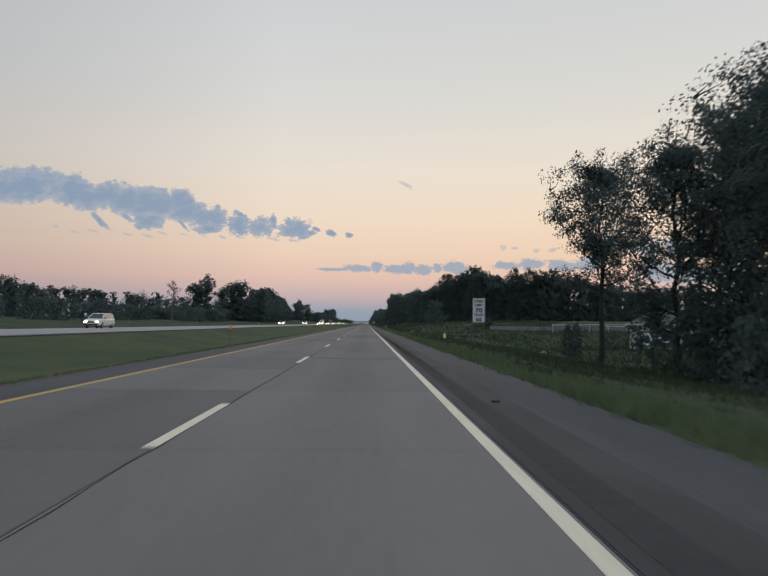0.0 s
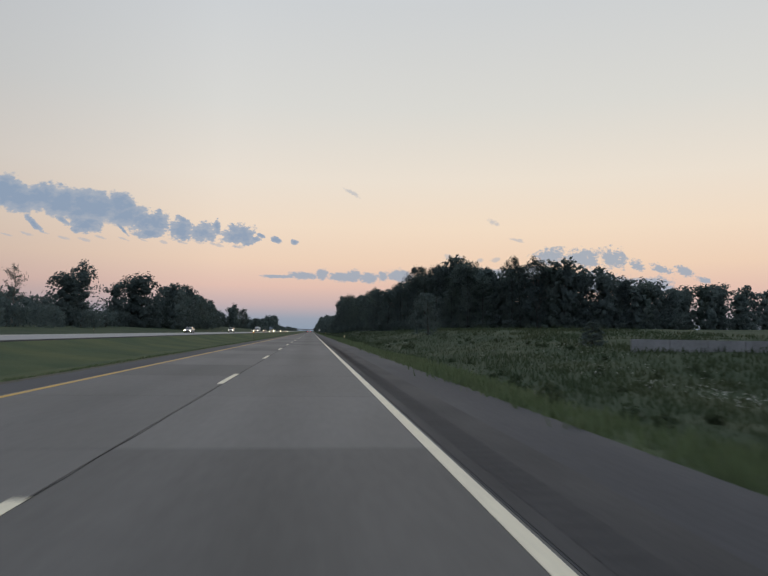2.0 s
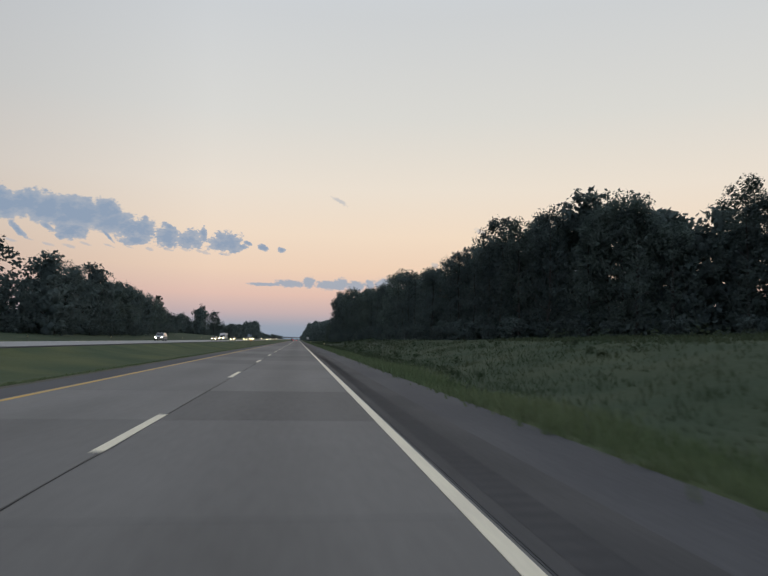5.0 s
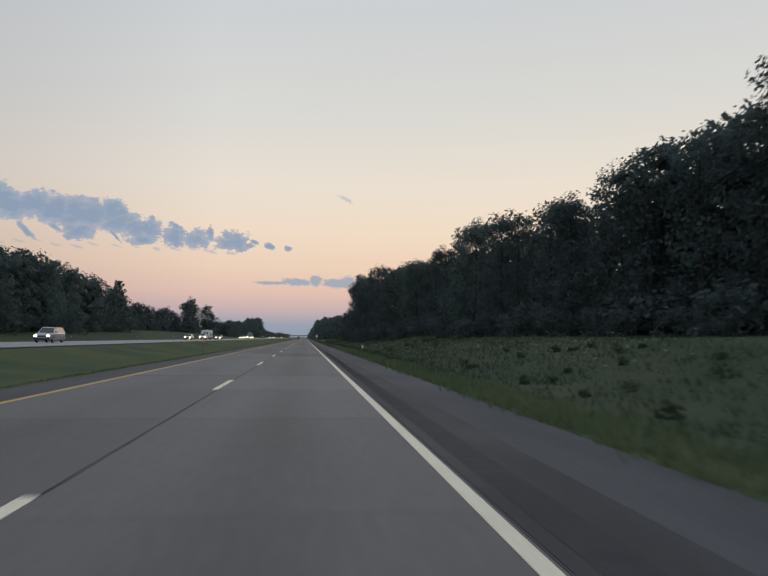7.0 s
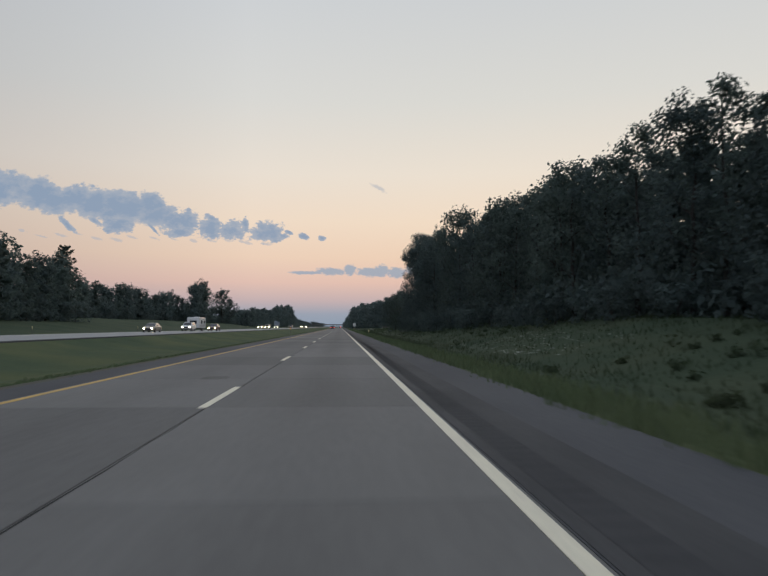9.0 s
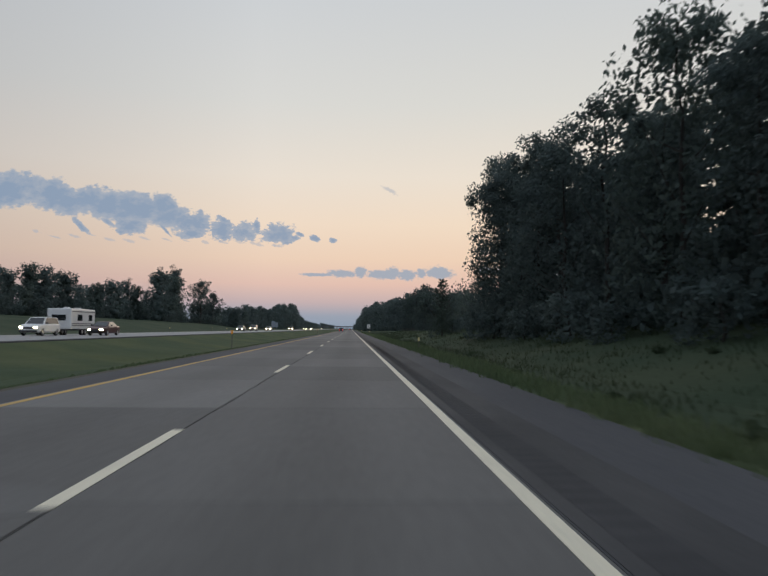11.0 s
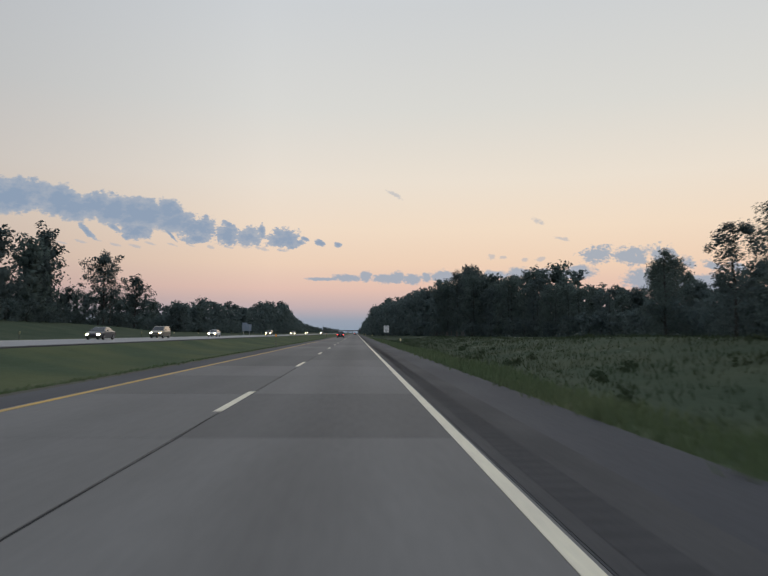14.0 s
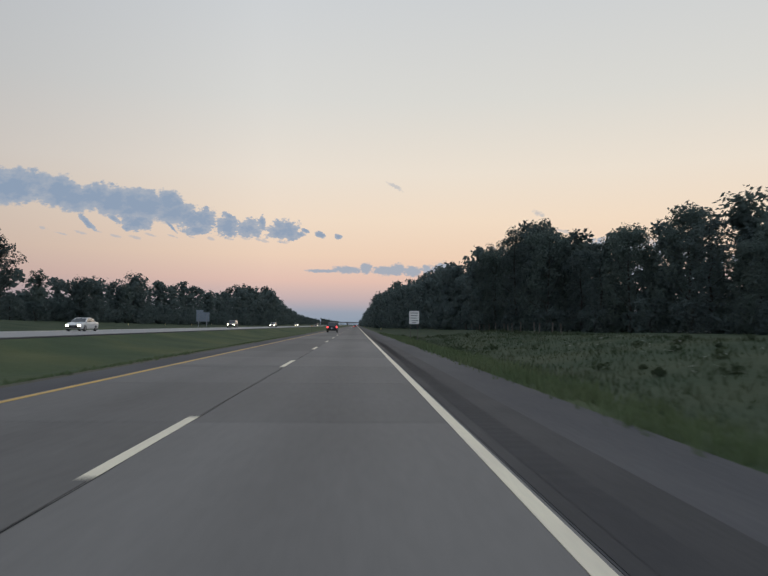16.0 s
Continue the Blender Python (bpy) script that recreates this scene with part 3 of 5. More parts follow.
def make_tree(seed, kind, height, width, leaves, size, low=0.22, leaf=None, count=16, lean=0.0):
    """A tree at the origin: tapered trunk with limbs, and a crown of loose leaves."""
    rng = np.random.default_rng(seed)
    root = new("shrub" if kind in ("shrub", "column") else "tree")
    bare = kind in ("dead", "sparse")
    massed = kind in ("broad", "round", "shrub", "tall")
    v, f, tips = limbs(rng, height, width, max(low, 0.1), count, bare, lean, leaves > 8000 and not massed, massed)
    mesh_part("trunk", mesh_of("trunk", v, f, dead_wood if bare else bark), root)
    if massed:
        pts, rad = massed_crown(rng, kind, height, width, low, 14 if kind == "shrub" else 34 if leaves < 3000 else 52)
        co = leaf_cloud(rng, pts, rad * (1.25 if leaves < 3000 else 1.08 if leaves < 8000 else 1.0), leaves, size, np.array([0, 0, height * 0.4]), shell=0.45)
        solid = leaves < 3000 and kind != "shrub"
        mesh_part("crown", crown_mesh("crown", co, clump_cores(rng, pts[::2], rad[::2]), leaf or leaf_a) if solid else quads_mesh("crown", co, leaf or leaf_a), root)
    elif leaves:
        pts, rad = crown_points(rng, kind, height, width, tips, low)
        rad *= 0.6 if kind == "sparse" else 0.78 if kind == "gappy" and leaves > 8000 else 1.0
        co = leaf_cloud(rng, pts, rad, leaves, size, np.array([0, 0, height * 0.45]))
        mesh_part("crown", quads_mesh("crown", co, leaf or leaf_a), root)
    return tagged(root, TREE_LABELS[kind], "shrub" if kind in ("shrub", "column") else "tree")


def stand(proto, x, y, turn=0.0, scale=1.0, tall=1.0, group="", sink=0.1, first=set()):
    """The prototype itself at its first place, copies of it at all others."""
    m = pose(x, y, ground_height(x, y) - sink, 0, 0, turn) @ Matrix.Diagonal((scale, scale, scale * tall, 1))
    if proto.name not in first:
        first.add(proto.name)
        proto.matrix_basis = m
        ob = proto
    else:
        ob = copy_thing(proto, pose(0, 0, 0))
        ob.matrix_basis = m
    if group:
        tagged(ob, group=group)
    return ob


KINDS = [
    make_tree(11, "broad", 16, 9.8, 1250, 0.52, 0.04, leaf_a, 8), make_tree(12, "broad", 17, 9.2, 1250, 0.5, 0.05, leaf_b, 8),
    make_tree(13, "round", 14, 10.5, 1250, 0.52, 0.03, leaf_b, 8), make_tree(14, "tall", 18, 8, 1250, 0.48, 0.1, leaf_a, 10),
    make_tree(15, "gappy", 17, 9, 4200, 0.34, 0.2, leaf_b, 18), make_tree(16, "conifer", 15, 8.5, 3600, 0.4, 0.06, needle, 18),
    make_tree(17, "broad", 15, 9.6, 1250, 0.52, 0.03, leaf_b, 8), make_tree(18, "tall", 17, 8.2, 1250, 0.48, 0.08, leaf_b, 10),
]
# the same kinds with finer leaves, where the lane runs close to the wood
FINE = [make_tree(61, "broad", 16, 9.6, 4600, 0.295, 0.03, leaf_b, 10), make_tree(62, "broad", 17, 9.4, 4600, 0.285, 0.05, leaf_a, 10), make_tree(63, "tall", 17, 8.4, 4600, 0.275, 0.06, leaf_b, 10), make_tree(65, "round", 15, 10.2, 4600, 0.295, 0.03, leaf_a, 10)]
NEAR = make_tree(64, "broad", 16, 9.6, 10500, 0.215, 0.03, leaf_b, 16)
HIGH = {p.name: max(v.co.z for c in p.children if c.name.startswith("crown") for v in c.data.vertices) for p in KINDS + FINE + [NEAR]}
DEAD = make_tree(21, "dead", 14, 5, 0, 0, 0.35, None, 14)
SPARSE = make_tree(22, "sparse", 15, 7, 1100, 0.2, 0.35, leaf_a, 12)
SHRUB = make_tree(23, "shrub", 3.2, 4.2, 760, 0.24, 0.0, leaf_b, 6)
COLUMN = make_tree(24, "column", 3.8, 1.5, 3600, 0.12, 0.02, leaf_b, 10)

def grown(proto, x, y, turn, top, group):
    """A tree whose top reaches that height over the road; tall ones grow more in height than in width."""
    s = (top - ground_height(x, y) + 0.1) / HIGH[proto.name]
    w = s if s < 0.9 else 0.9 + (s - 0.9) * 0.4
    stand(proto, x, y, turn, w, s / w, group)


# the large open trees beside the low yard, seen close
HERO = [make_tree(31, "gappy", 17.5, 9.5, 21000, 0.165, 0.3, leaf_b, 24), make_tree(32, "gappy", 20, 12, 21000, 0.19, 0.14, leaf_b, 26)]
stand(HERO[0], 21.9, 61.3, 20, 1.1, 1.1, group="yard trees")
stand(HERO[1], 23.0, 48.5, 130, 1.0, group="yard trees")
stand(HERO[1], 25.5, 40.0, 250, 1.12, group="yard trees")
stand(HERO[0], 29.5, 50.0, 80, 1.1, group="yard trees")
stand(HERO[1], 22.0, 31.0, 10, 1.0, group="yard trees")
for x, y, w, top in ((26.5, 47.5, 40, 15.0), (24.5, 37.5, 150, 17.0), (29.0, 42.0, 260, 18.5)):
    grown(FINE[0], x, y, w, top, "yard trees")
for sx, sy, sc in ((23, 52, 1.3), (25, 46, 1.6), (22, 42, 1.5), (27, 40, 1.8), (24, 36, 1.6), (20, 33, 1.3), (28, 55, 1.1), (31.5, 85.5, 0.8)):
    stand(SHRUB, sx, sy, sx * 40, sc, 1.1, group="yard shrubs")
stand(COLUMN, 21.9, 68.8, 0, 1.0, 1.0, group="yard shrubs")
stand(COLUMN, 22.4, 73.0, 70, 0.95, 1.0, group="yard shrubs")
stand(COLUMN, 20.9, 114.0, 30, 1.2, 0.45, group="yard shrubs")
# trees along the edge of the woods, from front tables of (y, x)
rng = np.random.default_rng(5)
RIGHT_FRONT = [(219, 92), (226, 74), (232, 58), (245, 41), (266, 32), (291, 25.5), (320, 22.5), (352, 19.5), (395, 17), (425, 15), (444, 14.5)]
RIGHT_NEXT = [(470, 32), (498, 29), (530, 31), (560, 37), (610, 35), (640, 29), (665, 25), (720, 20.5), (800, 17), (900, 13.5), (1000, 11.5), (1300, 8.5), (1550, 8.5)]
LEFT_FRONT = [(215, -60), (285, -57), (296, -48), (330, -46), (430, -51), (440, -58), (452, -67), (648, -67), (656, -49), (720, -45), (840, -41), (870, -41), (950, -47), (1180, -54), (1550, -52)]
FOREST = []


def along(table, y0, y1, gap, away):
    """Places at even steps along a front table, shifted away from the road at right angles to the front."""
    n = int((y1 - y0) / 0.5)
    p = np.array([(lines_at(y0 + 0.5 * i, table), y0 + 0.5 * i) for i in range(n + 1)])
    d = np.gradient(p, axis=0)
    d /= np.linalg.norm(d, axis=1)[:, None]
    side = np.stack([d[:, 1], -d[:, 0]], 1) * away
    s = np.concatenate([[0], np.cumsum(np.linalg.norm(np.diff(p, axis=0), axis=1))])
    out, at = [], gap * 0.5
    while at < s[-1]:
        out.append((float(np.interp(at, s, p[:, 0] + side[:, 0])), float(np.interp(at, s, p[:, 1] + side[:, 1])), float(np.interp(at, s, p[:, 1]))))
        at += gap * (0.7 + 0.6 * rng.random())
    return out


def edge_row(table, y0, y1, gap, away, tall, kinds=(0, 1, 2, 3, 6, 7), group=""):
    for x, y, yt in along(table, y0, y1, gap, away):
        k = list(kinds)[int(rng.integers(0, len(kinds)))]
        FOREST.append((k, x + rng.normal() * 0.8, y + rng.normal() * 0.8, rng.random() * 360, lines_at(yt, tall) * (0.81 + 0.26 * rng.random()), group))


W_RIGHT, W_LEFT = "woods beside the driving lane", "woods beyond the oncoming road"
# heights of the treetops over the road, along each front
R_TALL = [(219, 14), (223, 16), (227, 20), (232, 21), (250, 22), (262, 24), (274, 24.5), (284, 21.5), (300, 18.5), (320, 18.8), (335, 18), (350, 18.8), (372, 18.5), (400, 19.8), (446, 20)]
N_TALL = [(560, 9), (594, 11), (600, 14), (607, 16.3), (616, 16), (624, 15.4), (630, 13.5), (638, 17.8), (648, 20.3), (662, 20.5), (681, 17.5), (700, 18.5), (760, 18), (822, 20), (1000, 20), (1300, 17), (1550, 14)]
L_TALL = [(236, 16), (288, 19.5), (296, 15), (308, 15), (320, 18), (345, 17.5), (370, 18), (391, 18.8), (402, 17), (414, 13.3), (424, 15), (440, 15), (496, 15.5), (527, 15.2), (560, 15), (574, 16), (590, 14), (605, 12),
          (648, 12), (656, 10), (662, 9.6), (686, 13), (727, 13.6), (759, 13.5), (800, 17), (841, 19), (870, 20.5), (960, 18), (1180, 13), (1550, 8)]
edge_row(RIGHT_FRONT, 219, 442, 5.2, 3.0, R_TALL, group=W_RIGHT)
edge_row(RIGHT_FRONT, 219, 442, 7.0, 8.5, R_TALL, group=W_RIGHT)
edge_row(RIGHT_FRONT, 219, 262, 5.5, 6.0, R_TALL, group=W_RIGHT)
edge_row(RIGHT_NEXT, 562, 760, 5.5, 2.0, N_TALL, group=W_RIGHT)
edge_row(RIGHT_NEXT, 500, 700, 5.0, 7.0, N_TALL, group=W_RIGHT)
edge_row(RIGHT_FRONT, 290, 442, 5.5, 13.0, R_TALL, group=W_RIGHT)
edge_row(RIGHT_NEXT, 640, 1000, 9.0, 8.0, N_TALL, group=W_RIGHT)
edge_row(RIGHT_NEXT, 760, 1000, 8.0, 1.5, N_TALL, group=W_RIGHT)
edge_row(LEFT_FRONT, 300, 440, 6.0, -2.0, L_TALL, group=W_LEFT)
edge_row(LEFT_FRONT, 440, 656, 6.5, -2.0, L_TALL, group=W_LEFT)
edge_row(LEFT_FRONT, 656, 1000, 7.0, -3.0, L_TALL, group=W_LEFT)


far_row = []
for k, x, y, w, top, g in FOREST:
    if y > (668 if x > 0 else 690) or x > 95 or x > 0 and x > lines_at(y, RIGHT_FRONT if y < 446 else RIGHT_NEXT) + 11:
        far_row.append((x, y, top))
        continue
    fine = g == W_RIGHT and (y < 448 and x < lines_at(y, RIGHT_FRONT) + 6 and x < 95 or 560 < y < 668 and x < lines_at(y, RIGHT_NEXT) + 4.5)
    grown(NEAR if 424 < y < 448 and 0 < x < 20 else FINE[k % 4] if fine else KINDS[k], x, y, w, top, g)
for x, y, w, top in ((16.8, 436, 30, 18.5), (17.2, 442.5, 100, 22.0), (17.2, 428, 200, 19.5), (21, 446, 160, 20.5)):
    grown(NEAR, x, y, w, top, W_RIGHT)
for k, x, y, w, s, t in ((0, 100, 227, 20, 0.8, 1.0), (2, 107, 230, 80, 0.95, 1.0), (2, 24.6, 492, 40, 0.69, 1.0), (2, 22.5, 501, 90, 0.54, 1.0), (0, 27, 514, 90, 0.56, 1.0), (2, 29, 502, 40, 0.6, 1.0), (0, 31, 482, 10, 0.55, 1.0), (6, 36, 490, 80, 0.62, 1.0), (2, 36, 520, 15, 0.68, 1.0),
                         (3, 29, 529, 60, 0.5, 1.0), (2, 32, 535, 100, 0.6, 1.0), (2, 38, 548, 200, 0.62, 1.0), (0, 44, 560, 20, 0.7, 1.0), (5, -55, 436, 0, 0.95, 1.0), (3, -54, 432, 0, 0.75, 1.0),
                         (1, -58, 241, 0, 0.98, 0.95), (2, -60, 236, 70, 1.05, 0.9), (0, -63, 250, 70, 0.85, 1.0), (2, -55.5, 289, 0, 1.5, 0.82), (6, -60, 296, 90, 1.3, 0.85), (6, -62, 284, 90, 1.0, 0.9),
                         (6, -47, 298, 0, 1.02, 1.0), (2, -50, 306, 50, 1.05, 1.0), (1, -48, 314, 150, 0.85, 1.0),
                         (2, -92, 172, 30, 0.75, 1.0), (0, -98, 178, 60, 0.7, 1.0), (6, -88, 166, 60, 0.55, 1.0), (4, -55.8, 617, 30, 1.03, 1.0), (4, -55.5, 637, 250, 0.86, 1.0), (2, -57, 640, 10, 0.72, 1.0), (2, -57, 630, 100, 0.5, 1.0), (2, -57, 620, 60, 0.55, 1.0),
                         (1, -61, 600, 130, 1.1, 1.0), (0, -65, 607, 80, 1.05, 1.0), (2, -60, 594, 80, 0.95, 1.0), (1, -58, 571, 200, 0.92, 1.0), (6, -60, 580, 20, 1.05, 1.0), (0, -58, 588, 300, 0.98, 1.0)):
    stand(FINE[3 if k == 2 else k % 2] if 0 < x < 60 else KINDS[k], x, y, w, s * (1.0 if x > 0 else 1.1 if y < 330 else 1.06), t, W_RIGHT if x > 0 else W_LEFT)
CEDAR = make_tree(19, "conifer", 14, 9.0, 13000, 0.2, 0.03, needle, 22)
for x, y, w, top in ((14.1, 470, 0, 9.2), (26.2, 474.6, 120, 10.8), (24.0, 462.5, 200, 7.6)):
    stand(CEDAR, x, y, w, (top - ground_height(x, y)) / 13.8, 1.0, W_RIGHT)
stand(SPARSE, -61, 209.5, 0, 0.95), stand(DEAD, -61, 182, 80, 0.68), stand(DEAD, 20.3, 463.5, 40, 0.76), stand(SPARSE, -57, 624, 50, 1.0), stand(SPARSE, 31, 293, 20, 1.3), stand(SPARSE, 60, 236, 120, 1.35)
stand(SPARSE, 38, 545, 150, 0.7), stand(FINE[0], 16.8, 161.6, 0, 0.54, 0.78)
for k in range(38):
    y = 236 + k * 5.5
    stand(SHRUB, lines_at(y, RIGHT_FRONT) - 0.5 + rng.normal() * 0.8, y, k * 50, 0.8 + 0.5 * rng.random(), 0.9, W_RIGHT)
for k in range(22):
    y = 470 + k * 10
    stand(SHRUB, lines_at(y, RIGHT_NEXT) - 0.5 + rng.normal() * 1.0, y, k * 70, 0.9 + 0.6 * rng.random(), 1.0, W_RIGHT)
for k in range(24):
    y = 240 + k * 17
    stand(SHRUB, lines_at(y, LEFT_FRONT) + 0.5 + rng.normal() * 1.0, y, k * 70, 1.0 + 0.7 * rng.random(), 1.0, W_LEFT)


for sx, sy, sc in ((13.5, 473, 0.7), (16, 471, 0.9), (18, 464, 0.9), (20, 468, 1.0), (19.3, 461.5, 1.25), (21.4, 461.5, 1.3), (23, 466, 1.1), (18, 480, 0.8), (19, 486, 0.9), (20, 494, 1.0), (24, 505, 1.2), (22, 484, 1.0), (24, 492, 1.1), (27, 484, 1.1), (26, 498, 1.2), (29, 492, 1.3), (27, 508, 1.2), (29, 518, 1.2), (31, 474, 1.1), (-58, 597, 1.3), (-55, 570, 1.3), (-56, 577, 1.3), (-56, 584, 1.4), (-56, 591, 1.3), (-60, 605, 1.2), (-55, 612, 1.3), (-54, 620, 1.2), (-55, 627, 1.4), (-54, 634, 1.3), (-55, 642, 1.3), (-54, 648, 1.2), (-57, 236, 1.3), (-58, 246, 1.3), (-58, 283, 1.4), (-47, 302, 1.3), (-48, 309, 1.2)):
    stand(SHRUB, sx, sy, sx * 50 + sy, sc, 1.0, W_RIGHT if sx > 0 else W_LEFT)


for k in range(26):
    y = 96 + k * 5.2
    stand(SHRUB, -53 - 4 * rng.random() + (5 if y > 170 else 0), y, k * 47, 0.95 + 0.4 * rng.random(), 1.0 + 0.25 * rng.random(), W_LEFT)


def woods(name, seed, spots, leaves, size, clumps, label):
    """Trees too many and too far to count: one mesh of trunks' leaves."""
    r = np.random.default_rng(seed)
    shapes = []
    for kind, h, w in (("broad", 16, 9.5), ("round", 14, 10), ("tall", 18, 7.5)):
        pts, rad = massed_crown(r, kind, h, w, 0.05, clumps)
        co = leaf_cloud(r, pts, rad * 1.42, leaves, size, np.array([0, 0, h * 0.4]), shell=0.4)
        shapes.append((co, *clump_cores(r, pts[::2], rad[::2] * 1.15), h))
    leaf_out, core_v, core_f, count = [], [], [], 0
    for x, y, top in spots:
        c, cv, cf, h = shapes[int(r.integers(0, 3))]
        a, g = r.random() * 6.28, ground_height(x, y) - 0.2
        s = (top - g) / h
        w = s if s < 0.9 else 0.9 + (s - 0.9) * 0.4
        m = np.array([[math.cos(a) * w, -math.sin(a) * w, 0], [math.sin(a) * w, math.cos(a) * w, 0], [0, 0, s]])
        leaf_out.append(c @ m.T + np.array([x, y, g]))
        core_v.append(cv @ m.T + np.array([x, y, g])), core_f.append(cf + count)
        count += len(cv)
    me = crown_mesh(name, np.concatenate(leaf_out), (np.concatenate(core_v), np.concatenate(core_f)), leaf_b)
    return tagged(new(name, me), label, "woods", kind="stuff")


spots = []
for table, side, y0, y1, off, gap, tall in ((RIGHT_FRONT, 1, 219, 446, 14, 6.5, R_TALL), (RIGHT_FRONT, 1, 219, 300, 10, 4.5, R_TALL), (RIGHT_NEXT, 1, 470, 1000, 13, 7, N_TALL), (RIGHT_NEXT, 1, 1000, 1550, 3, 9, N_TALL), (RIGHT_NEXT, 1, 1000, 1550, 10, 10, N_TALL),
                                            (LEFT_FRONT, -1, 300, 650, 9, 6.5, L_TALL), (LEFT_FRONT, -1, 656, 1000, 11, 9, L_TALL), (LEFT_FRONT, -1, 1000, 1550, 3, 9, L_TALL), (LEFT_FRONT, -1, 1000, 1550, 10, 10, L_TALL)):
    for x, y, yt in along(table, y0, y1, gap, side * off):
        spots.append((x, y, (0.82 + 0.2 * rng.random()) * lines_at(yt, tall)))
for k in range(26):
    spots.append((82 + k * 5.0, 228 + rng.normal() * 3 + k * 0.6, 13.0 + 3.5 * rng.random()))
    spots.append((86 + k * 5.0, 238 + rng.normal() * 3 + k * 0.6, 14.5 + 3.0 * rng.random()))
spots += far_row
woods("woods", 71, spots, 300, 0.85, 24, "deep dark deciduous woods behind the forest edge")
brush = []
for table, side, y0, y1 in ((RIGHT_FRONT, 1, 219, 446), (RIGHT_NEXT, 1, 470, 1000), (LEFT_FRONT, -1, 225, 1000)):
    for off, gap, up in ((1.0, 2.2, 2.4), (3.0, 2.2, 3.2), (5.5, 2.4, 3.2), (9.0, 2.4, 5.5), (12.0, 2.4, 7.0)):
        for x, y, yt in along(table, y0, y1, gap, side * off):
            brush.append((x, y, ground_height(x, y) + 0.4 + up * rng.random()))
brush = np.array(brush)
deep = []
for table, side, y0, y1 in ((RIGHT_FRONT, 1, 219, 446), (RIGHT_NEXT, 1, 470, 1000), (LEFT_FRONT, -1, 225, 1000)):
    for off, gap, up in ((15.0, 1.8, 4.0), (18.0, 2.0, 9.0)):
        for x, y, yt in along(table, y0, y1, gap, side * off):
            deep.append((x, y, ground_height(x, y) + 0.3 + up * rng.random()))
for table, side, y0, y1 in ((RIGHT_FRONT, 1, 219, 446), (RIGHT_NEXT, 1, 470, 760), (LEFT_FRONT, -1, 225, 760)):
    for x, y, yt in along(table, y0, y1, 0.75, side * 21.0):
        deep.append((x, y, ground_height(x, y) + 0.2 + 2.6 * rng.random()))
for table, y0, y1 in ((RIGHT_FRONT, 219, 446), (RIGHT_NEXT, 470, 700)):
    for x, y, yt in along(table, y0, y1, 0.7, 25.0):
        deep.append((x, y, ground_height(x, y) + 0.2 + 1.4 * rng.random()))
for k in range(150):
    x, y = 56 + 1.25 * k, 236 + 0.13 * k
    deep.append((x, y, ground_height(x, y) + 0.3 + 7.0 * rng.random()))
deep = np.array(deep)
tagged(new("undergrowth", quads_mesh("undergrowth", leaf_cloud(rng, deep, 1.7 + 0.9 * rng.random(len(deep)), len(deep) * 18, 1.3), leaf_b)), "dark closed undergrowth deep in the woods", "bushes", kind="stuff")
tagged(new("underbrush", quads_mesh("underbrush", leaf_cloud(rng, brush, 1.2 + 0.9 * rng.random(len(brush)), len(brush) * 28, 0.56), leaf_b)), "dense dark underbrush along the foot of the woods", "bushes", kind="stuff")
# far low tree belts over the fields
spots = [(-122 + rng.normal() * 7, 165 + 2.6 * k, 12 + 4.5 * rng.random()) for k in range(84)]
spots += [(-160 - 9 * k, 330 + rng.normal() * 8, 17) for k in range(14)]
spots += [(s * (16 if s > 0 else 58) + rng.normal() * 3, 1560 + 13 * k, 10 + 3 * rng.random()) for k in range(75) for s in (-1, 1)]
spots += [(-95 + k * 4.5, 2500 + rng.normal() * 6, 7 + 2.5 * rng.random()) for k in range(36)]
woods("far_woods", 72, spots, 230, 0.8, 16, "low belt of dark trees across the fields")


# ---- grass, weeds and wild flowers ----
def blades(seed, count, x0, x1, y0, y1, tall, wide, keep=None, per=5, spread=0.16):
    """Tufts of bent blades on the ground."""
    r = np.random.default_rng(seed)
    x, y = x0 + (x1 - x0) * r.random(count), y0 + (y1 - y0) * r.random(count)
    patch = np.array([noise.noise(Vector((a * 0.22, b * 0.12, seed))) for a, b in zip(x, y)])
    if keep is not None:
        sel = patch > keep
        x, y, patch = x[sel], y[sel], patch[sel]
    z = np.array([ground_height(a, b) for a, b in zip(x, y)]) - 0.03
    n = len(x) * per
    root = np.repeat(np.stack([x, y, z], 1), per, 0) + np.concatenate([r.normal(size=(n, 2)) * spread, np.zeros((n, 1))], 1)
    h = (tall * (0.55 + 0.7 * r.random(n)) * np.repeat(1 + 0.7 * patch, per))[:, None]
    a = r.random(n) * 6.28
    side = np.stack([np.cos(a), np.sin(a), np.zeros(n)], 1) * wide * (0.6 + 0.8 * r.random(n))[:, None]
    bend = np.stack([r.normal(size=n) * 0.28, r.normal(size=n) * 0.28, np.ones(n)], 1) * h
    return np.stack([root - side, root + side, root + bend + side * 0.18, root + bend - side * 0.18], 1)


